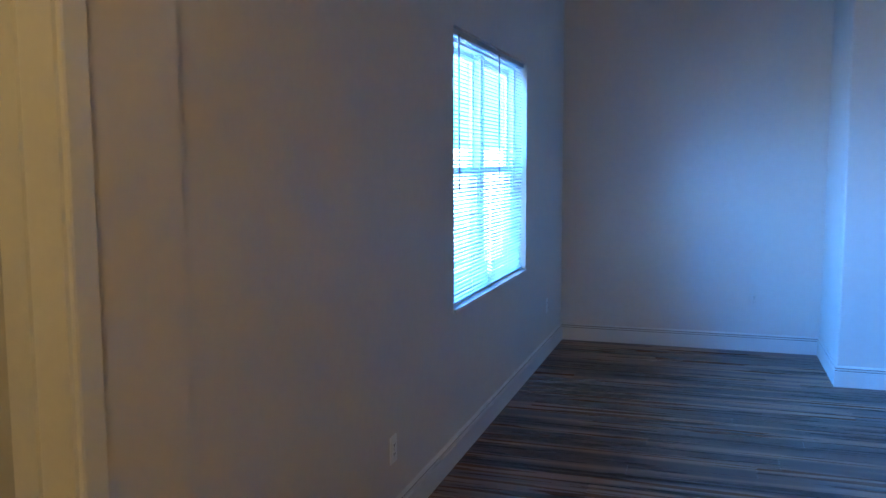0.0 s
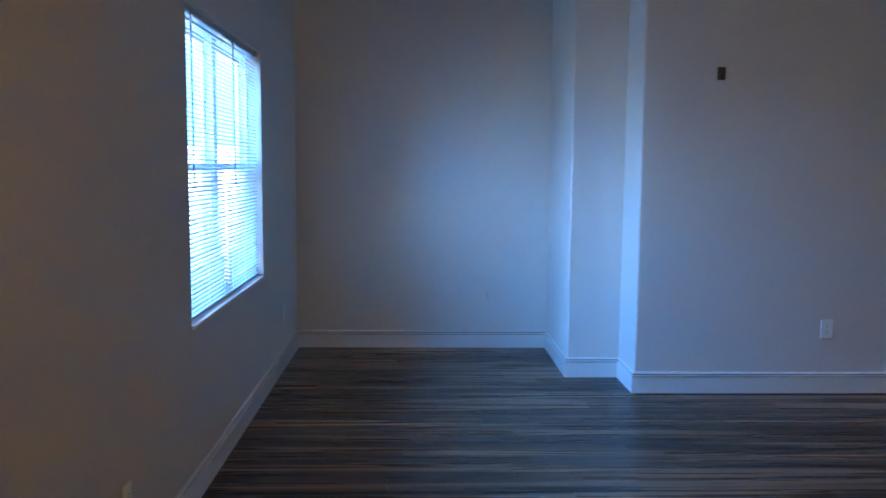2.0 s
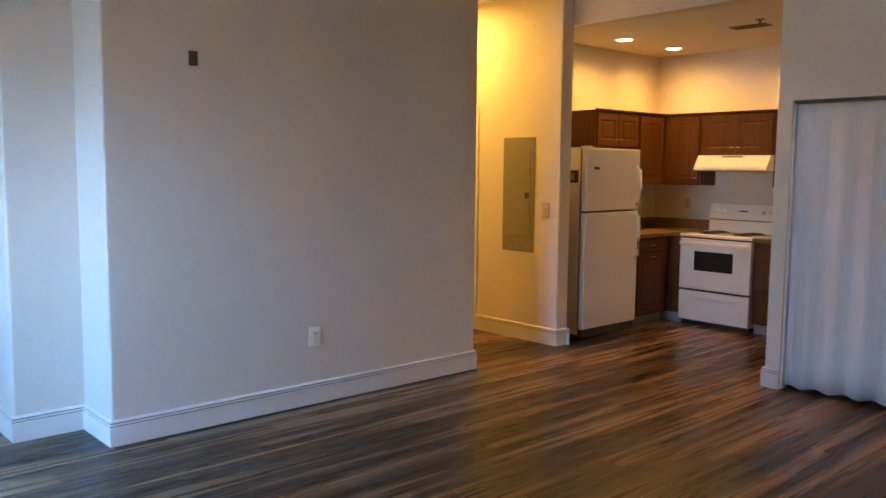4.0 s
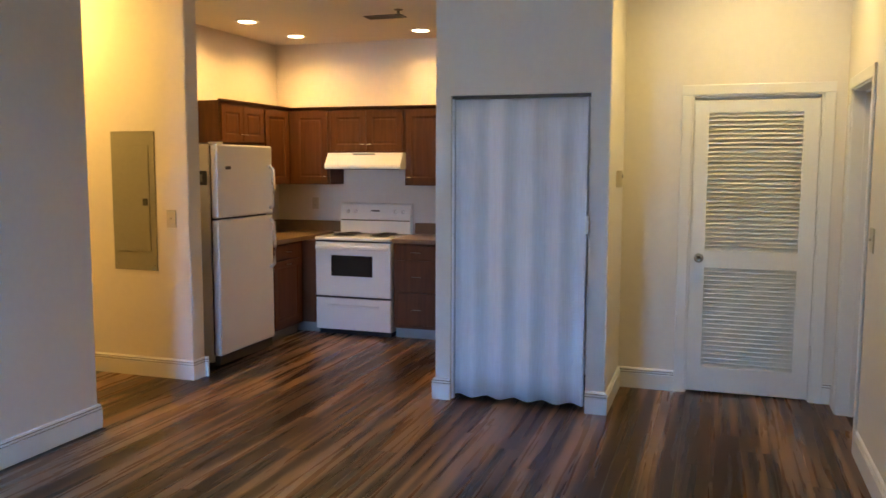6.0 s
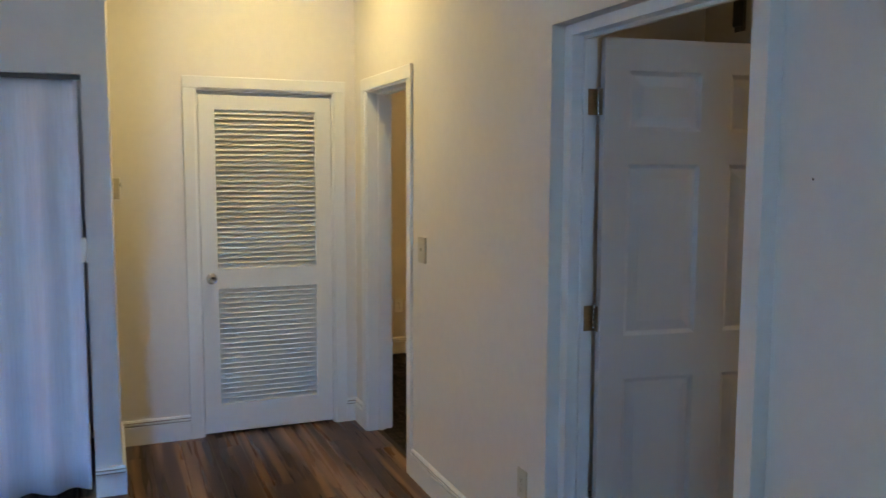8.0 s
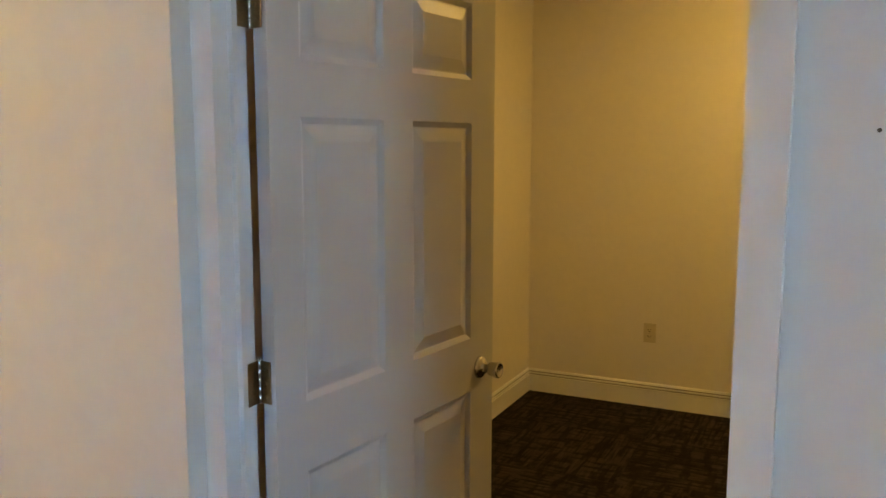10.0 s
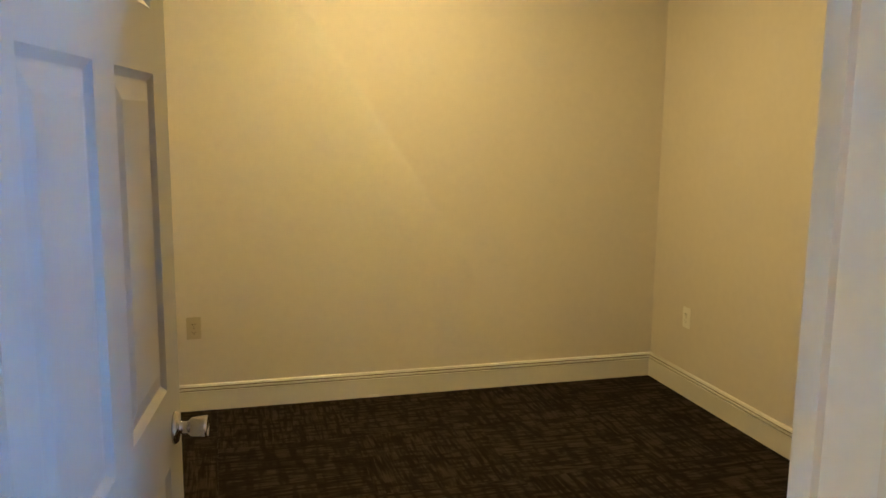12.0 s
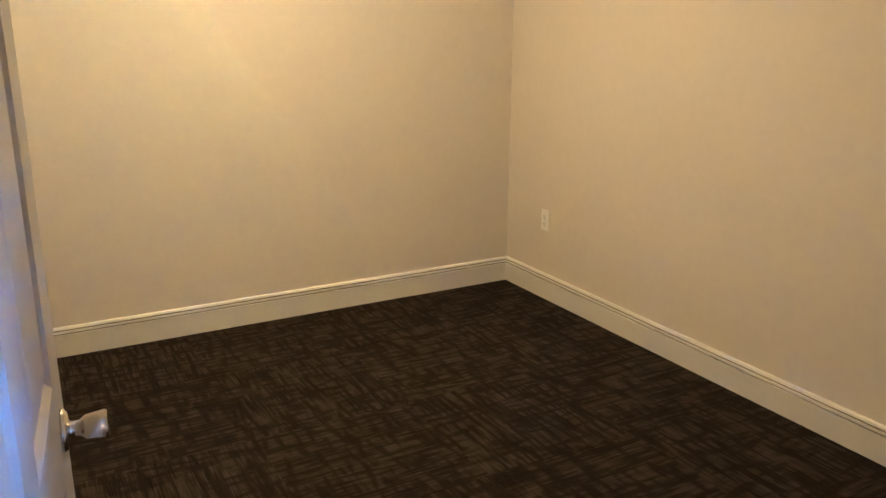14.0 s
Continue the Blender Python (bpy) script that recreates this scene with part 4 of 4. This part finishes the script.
base_cabinet(KBM(4.915), 0.46, (("drawer_front", 0.02, 0.44, 0.728, 0.862, "drawer"), ("drawer_front", 0.02, 0.44, 0.432, 0.722, "drawer"), ("drawer_front", 0.02, 0.44, 0.130, 0.426, "drawer")),
             "cherry-stained base cabinet with three drawers beside the range")
base_cabinet(KNM(6.36), 0.56, (("drawer_front", 0.02, 0.50, 0.728, 0.862, "drawer"), ("cabinet_door", 0.02, 0.50, 0.130, 0.722, "top")),
             "cherry-stained base cabinet with drawer and door beside the refrigerator")
dw = thing("dishwasher", "white built-in dishwasher under the counter", "dishwasher", KBM(4.450))
part("body", boxes((0.002, 0.598, -0.56, -0.002, 0.10, 0.868)), ENAMEL, dw)
part("door", boxes((0.004, 0.596, -0.60, -0.562, 0.14, 0.72), bevel=0.006), ENAMEL, dw)
part("control_panel", boxes((0.004, 0.596, -0.605, -0.562, 0.725, 0.866), bevel=0.006), ENAMEL, dw)
part("toe_kick", boxes((0.004, 0.596, -0.52, -0.30, 0.0, 0.10)), TOEKICK, dw)


def counter(name, label, rows, splash):
    bm = bmesh.new()
    for r in rows:
        box(bm, *r, bevel=0.006)
    for r in splash:
        box(bm, *r, bevel=0.004)
    return tagged(part(name, bm, LAMINATE), label, "countertop")


counter("countertop", "brown laminate countertop with backsplash beside the range", ((KB_X - 0.625, KB_X - 0.002, 3.86, 4.918, 0.874, 0.914),), ((KB_X - 0.022, KB_X - 0.002, 3.86, 4.918, 0.910, 1.018),))
counter("countertop", "brown laminate corner countertop with backsplash", ((6.36, KB_X - 0.002, KN_Y - 0.625, KN_Y - 0.002, 0.874, 0.914),),
        ((6.36, KB_X - 0.024, KN_Y - 0.022, KN_Y - 0.002, 0.910, 1.018), (KB_X - 0.022, KB_X - 0.002, 5.69, KN_Y - 0.002, 0.910, 1.018)))
cf = thing("corner_filler", "cherry-stained filler cabinet in the blind corner", "base cabinet", KBM(KN_Y - 0.004))
part("body", boxes((0.0, KN_Y - 0.004 - 5.692, -0.59, -0.002, 0.10, 0.872)), CABWOOD, cf)
part("toe_kick", boxes((0.0, KN_Y - 0.004 - 5.692, -0.53, -0.10, 0.0, 0.10)), TOEKICK, cf)


def kitchen_range():
    root = thing("kitchen_range", "white electric coil range with dark oven window", "range", KBM(5.688))
    w = 0.758
    D = KB_X - 6.915
    part("body", boxes((0.004, w - 0.004, -D + 0.035, -0.01, 0.045, 0.880), bevel=0.003), ENAMEL, root)
    part("base_shadow_gap", boxes((0.02, w - 0.02, -D + 0.05, -0.03, 0.0, 0.045)), BLACK, root, "black recessed base")
    top = part("cooktop", boxes((0.0, w, -D - 0.012, -0.07, 0.882, 0.912), bevel=0.009), ENAMEL, root)
    for bx, by, r in ((0.20, -0.40, 0.095), (0.56, -0.40, 0.078), (0.20, -0.19, 0.078), (0.56, -0.19, 0.095)):
        b = part("burner", lathe(bmesh.new(), ((r + 0.014, 0.912), (r + 0.014, 0.9155), (r + 0.004, 0.916), (r - 0.01, 0.9135), (0.0, 0.913)), pose(bx, by, 0), 32), COIL, top, "black drip bowl")
        coil = []
        for i in range(90):
            a = i / 89 * 2 * math.pi * 3.6
            q = 0.02 + (r - 0.022) * i / 89
            coil.append((bx + q * math.cos(a), by + q * math.sin(a), 0.921))
        part("coil", tube(bmesh.new(), coil, 0.0045, 6), COIL, b, "black heating coil")
    door = part("oven_door", boxes((0.004, w - 0.004, -D - 0.004, -D + 0.034, 0.364, 0.866), bevel=0.008), ENAMEL, root)
    part("oven_window", boxes((0.165, 0.578, -D - 0.0075, -D - 0.003, 0.553, 0.745), bevel=0.002), OVENGLASS, door, "dark oven glass")
    hb = bmesh.new()
    box(hb, 0.02, w - 0.02, -D - 0.050, -D - 0.028, 0.800, 0.838, 0.008)
    for x in (0.05, w - 0.07):
        box(hb, x, x + 0.02, -D - 0.030, -D, 0.806, 0.832)
    part("oven_handle", hb, ENAMEL, door)
    # black strips over the white body paint the shade of the door gaps
    part("shadow_gap", boxes((0.008, w - 0.008, -D + 0.016, -D + 0.034, 0.866, 0.882)), BLACK, root, "black strip painted as shade above the oven door")
    part("shadow_gap", boxes((0.008, w - 0.008, -D + 0.008, -D + 0.0345, 0.340, 0.368)), BLACK, root, "black strip painted as shade below the oven door")
    dr = part("storage_drawer", boxes((0.004, w - 0.004, -D - 0.002, -D + 0.034, 0.050, 0.346), bevel=0.008), ENAMEL, root)
    part("drawer_grip", boxes((0.12, w - 0.12, -D - 0.012, -D - 0.001, 0.265, 0.285), bevel=0.005), ENAMEL, dr)
    bg = bmesh.new()
    prism(bg, ((-0.012, 0.905), (-0.085, 0.905), (-0.080, 1.035), (-0.090, 1.045), (-0.062, 1.185), (-0.045, 1.200), (-0.012, 1.200)), "x", 0.012, w - 0.012)
    bgo = part("backguard", bg, ENAMEL, root)
    part("groove", boxes((0.02, w - 0.02, -0.089, -0.080, 1.032, 1.042)), GREYSTEEL, bgo, "grey seam line")
    part("emblem", boxes((0.335, 0.425, -0.0745, -0.068, 1.118, 1.136)), BLACK, bgo, "small dark emblem")
    for x in (0.09, 0.17, 0.59, 0.67):
        part("control_knob", lathe(bmesh.new(), ((0.020, 0), (0.020, 0.008), (0.014, 0.014), (0.013, 0.024), (0.0, 0.025)), pose(x, -0.074, 1.125, 101, 0, 0), 20), ENAMEL, bgo)


kitchen_range()


def hood():
    root = thing("range_hood", "white under-cabinet range hood, lit warm from above", "range hood", KBM(5.660))
    w = 0.760
    prof = ((-0.003, 1.535), (-0.445, 1.535), (-0.455, 1.550), (-0.450, 1.575), (-0.395, 1.660), (-0.385, 1.686), (-0.003, 1.686))
    part("shell", prism(bmesh.new(), prof, "x", 0.0, w), ENAMEL, root)
    part("vent_slot", boxes((0.27, 0.49, -0.402, -0.383, 1.664, 1.680)), TOEKICK, root, "dark vent slots")
    part("filter", boxes((0.10, 0.66, -0.40, -0.08, 1.530, 1.536)), GREYSTEEL, root, "grey mesh filter")


hood()


def fridge():
    x0, x1, yf = 5.490, 6.300, 5.768
    root = thing("refrigerator", "white top-freezer refrigerator with side handles", "refrigerator", pose(x0, KN_Y - 0.02, 0))
    w, D = x1 - x0, KN_Y - 0.02 - yf
    part("body", boxes((0, w, -D + 0.075, 0, 0.03, 1.728), bevel=0.006), FRIDGE, root)
    part("gasket", boxes((0.012, w - 0.012, -D + 0.062, -D + 0.075, 0.09, 1.715)), BLACK, root, "dark door gasket")
    up = part("freezer_door", boxes((0.0, w, -D, -D + 0.062, 1.160, 1.728), bevel=0.014), FRIDGE, root)
    lo = part("fridge_door", boxes((0.0, w, -D, -D + 0.062, 0.085, 1.146), bevel=0.014), FRIDGE, root)
    for d, za, zb in ((up, 1.205, 1.56), (lo, 0.70, 1.115)):
        pts = [(w - 0.045, -D, za), (w - 0.045, -D - 0.035, za + 0.03), (w - 0.045, -D - 0.042, (za + zb) / 2), (w - 0.045, -D - 0.035, zb - 0.03), (w - 0.045, -D, zb)]
        part("handle", tube(bmesh.new(), pts, 0.014, 10), ENAMEL, d, "white bar handle")
    part("emblem", boxes((0.11, 0.18, -D - 0.003, -D, 1.535, 1.560)), BLACK, up, "small dark emblem")
    part("hinge_cap", boxes((0.02, 0.10, -D + 0.01, -D + 0.09, 1.728, 1.745), bevel=0.004), FRIDGE, root)
    part("toe_grille", boxes((0.015, w - 0.015, -D + 0.02, -D + 0.07, 0.012, 0.080)), GREYSTEEL, root, "dark toe grille")
    for x in (0.05, w - 0.09):
        part("foot", lathe(bmesh.new(), ((0.018, 0.0), (0.018, 0.03)), pose(x + 0.02, -D + 0.12, 0), 12), BLACK, root)
        part("foot", lathe(bmesh.new(), ((0.018, 0.0), (0.018, 0.03)), pose(x + 0.02, -0.08, 0), 12), BLACK, root)
    mg = thing("fridge_magnet", "dark framed magnet on the refrigerator side", "magnet", pose(x0, 5.945, 1.470, 0, 0, -90))
    part("frame", boxes((-0.085, 0.085, -0.004, 0, -0.055, 0.055), bevel=0.0015), BLACK, mg)
    part("picture", boxes((-0.045, 0.045, -0.0055, -0.004, -0.03, 0.03)), PANELM, mg, "faded picture")


fridge()

# ---- bathroom beyond the hall ----
van = thing("vanity", "oak-stained bathroom vanity with a white top", "vanity", pose(5.95, 8.98, 0))
part("body", boxes((0, 1.1, -0.5, 0, 0.09, 0.80)), VANITYWOOD, van)
part("toe_kick", boxes((0.0, 1.1, -0.44, 0, 0.0, 0.09)), DARK, van)
for a in (0.02, 0.56):
    part("cabinet_door", boxes((a, a + 0.52, -0.519, -0.5, 0.12, 0.60), bevel=0.004), VANITYWOOD, van)
    part("drawer_front", boxes((a, a + 0.52, -0.519, -0.5, 0.62, 0.78), bevel=0.004), VANITYWOOD, van)
part("top", boxes((-0.02, 1.12, -0.53, 0, 0.80, 0.85), bevel=0.006), ENAMEL, van, "white moulded vanity top")
mr = thing("wall_mirror", "frameless mirror above the vanity", "mirror", pose(6.5, 9.0, 0.95))
part("mirror_glass", boxes((-0.5, 0.5, -0.006, 0, 0, 0.85)), MIRROR, mr)
bathfloor = setting("floor_bathroom", boxes((COL_X - 0.07, 7.5, KN_Y + 0.12, 9.0, -0.008, -0.002)), GROUT, "dark bathroom floor tiles with pale grout", "floor")
tile_me = mesh_of("tile", boxes((0.006, 0.194, 0.006, 0.194, -0.002, 0.002)), DARKTILE)
for i in range(12):
    for j in range(13):
        ob = new("tile", tile_me)
        ob.parent = bathfloor
        ob.location = (COL_X - 0.07 + i * 0.2, 6.5 + j * 0.2 - 0.0, 0)
        if ob.location.y < KN_Y + 0.12 or ob.location.x > 7.3 or ob.location.y > 8.8:
            bpy.data.objects.remove(ob)

# ---- scuffs that mark the bedroom baseboards ----
sc = bmesh.new()
for k in range(7):
    a = random.uniform(0, 6.28)
    box(sc, BED_W + 0.0132, BED_W + 0.0146, -0.60 + 0.012 * k, -0.59 + 0.012 * k, 0.108 + random.uniform(-0.008, 0.006), 0.116 + random.uniform(-0.004, 0.006))
setting("baseboard_scuff", sc, SCUFF, "dark chipped scuff on the baseboard", "scuff")

nh = bmesh.new()
lathe(nh, ((0.0028, 0), (0.0028, 0.0006), (0.0, 0.0008)), pose(2.40, SY, 1.576, -90, 0, 0), 10)
setting("nail_hole", nh, SCUFF, "small dark nail hole in the painted wall", "nail hole")
ch = bmesh.new()
for k in range(4):
    box(ch, 2.43 + 0.016 * k, 2.43 + 0.012 + 0.016 * k, BED_S + 0.0165, BED_S + 0.0195, 0.003, 0.010 + random.uniform(0, 0.010), 0.0008, 1)
setting("baseboard_chip", ch, PLASTIC, "pale chipped spot at the foot of the baseboard", "chip")

# ---- carpet tiles ----
TILE, TX, TY = 0.635, 2.02, -1.045


def carpet_field(name, label, x0, x1, y0, y1):
    base = setting(name, boxes((x0, x1, y0, y1, -0.008, -0.004)), UNDER, label, "carpet")
    i0, i1 = math.floor((x0 - TX) / TILE), math.ceil((x1 - TX) / TILE)
    j0, j1 = math.floor((y0 - TY) / TILE), math.ceil((y1 - TY) / TILE)
    for i in range(i0, i1):
        for j in range(j0, j1):
            a, b = max(TX + i * TILE, x0), min(TX + (i + 1) * TILE, x1)
            c, d = max(TY + j * TILE, y0), min(TY + (j + 1) * TILE, y1)
            if b - a < 0.01 or d - c < 0.01:
                continue
            cx, cy, turn = (a + b) / 2, (c + d) / 2, (i + j) % 2
            hx, hy = (b - a) / 2 - 0.0006, (d - c) / 2 - 0.0006
            if turn:
                hx, hy = hy, hx
            part("carpet_tile", boxes((-hx, hx, -hy, hy, -0.004, 0.003)), CARPET, base, m=pose(cx, cy, random.uniform(-0.0006, 0.0006), 0, 0, 90 * turn))


carpet_field("floor_bedroom", "dark brown woven carpet tiles laid quarter-turned", BED_W, BED_E, BED_S, SY - ST * 0.62)
carpet_field("floor_second_bedroom", "dark brown woven carpet tiles in the second bedroom", BED_E + 0.12, B2_E, BED_S, SY - ST * 0.62)

# ---- laminate floor strips ----
floor = setting("floor", boxes((WX, KB_X, -1.6, ALC_Y, -0.008, -0.006), (HALL_X, PAN_X + 0.07, ALC_Y, 8.6, -0.008, -0.006)), UNDER, "dark streaky wood laminate floor", "floor")
SW = 0.163
rng = random.Random(7)
near, rest = [], []


def spans(y):
    """Where the laminate runs along x at this y."""
    if y < SY - ST * 0.62:
        return ((WX - 0.1, BED_W - 0.12),)
    if y < SY:
        return ((WX, BED_W - 0.12), BED_DOOR, B2_DOOR)
    if y < COL_S:
        return ((WX, 6.9),)
    if y < COL_N:
        return ((WX, 6.2), (6.3, KB_X))
    if y < MAIN_Y:
        return ((WX, KB_X),)
    if y < KN_Y:
        return ((WX, ALC_X if y > PIL_Y else PIL_X), (HALL_X, KB_X))
    if y < ALC_Y:
        return ((WX, ALC_X), (HALL_X, PAN_X + 0.07))
    return ((HALL_X, PAN_X + 0.07),)


y = -1.6
while y < 8.6:
    for a, b in spans(y + SW / 2):
        x = a - rng.uniform(0, 1.2)
        while x < b:
            ln = 1.22
            s, e = max(x, a), min(x + ln, b)
            x += ln
            if e - s > 0.02:
                row = (s, e, y, min(y + SW, 8.6))
                # the stretch between the entry, the closet and the bedroom door
                (near if 1.0 < y < 5.7 and -1.3 < s < 5.2 and len(near) < 300 else rest).append(row)
    y += SW


def strip_verts(s, e, c, d, z=0.0):
    g, k, t = 0.0004, 0.0008, 0.006
    return [(s + g, c + g, z - t), (e - g, c + g, z - t), (e - g, d - g, z - t), (s + g, d - g, z - t),
            (s + g, c + g, z - k), (e - g, c + g, z - k), (e - g, d - g, z - k), (s + g, d - g, z - k),
            (s + g + k, c + g + k, z), (e - g - k, c + g + k, z), (e - g - k, d - g - k, z), (s + g + k, d - g - k, z)]


STRIP_FACES = [(0, 1, 5, 4), (1, 2, 6, 5), (2, 3, 7, 6), (3, 0, 4, 7), (4, 5, 9, 8), (5, 6, 10, 9), (6, 7, 11, 10), (7, 4, 8, 11), (8, 9, 10, 11)]
shared = {}
for s, e, c, d in near:
    key = (round(e - s, 3), round(d - c, 4))
    if key not in shared:
        me = bpy.data.meshes.new("floor_strip")
        me.from_pydata(strip_verts(0, e - s, 0, d - c), [], STRIP_FACES)
        me.materials.append(STRIP)
        shared[key] = me
    ob = new("floor_strip", shared[key])
    ob.parent = floor
    ob.location = (s, c, 0)
verts, faces = [], []
for s, e, c, d in rest:
    n = len(verts)
    verts += strip_verts(s, e, c, d)
    faces += [tuple(i + n for i in f) for f in STRIP_FACES]
me = bpy.data.meshes.new("floor_strips_joined")
me.from_pydata(verts, [], faces)
me.materials.append(STRIPS)
ob = tagged(new("floor_strips_joined", me), kind="stuff")
ob.parent = floor
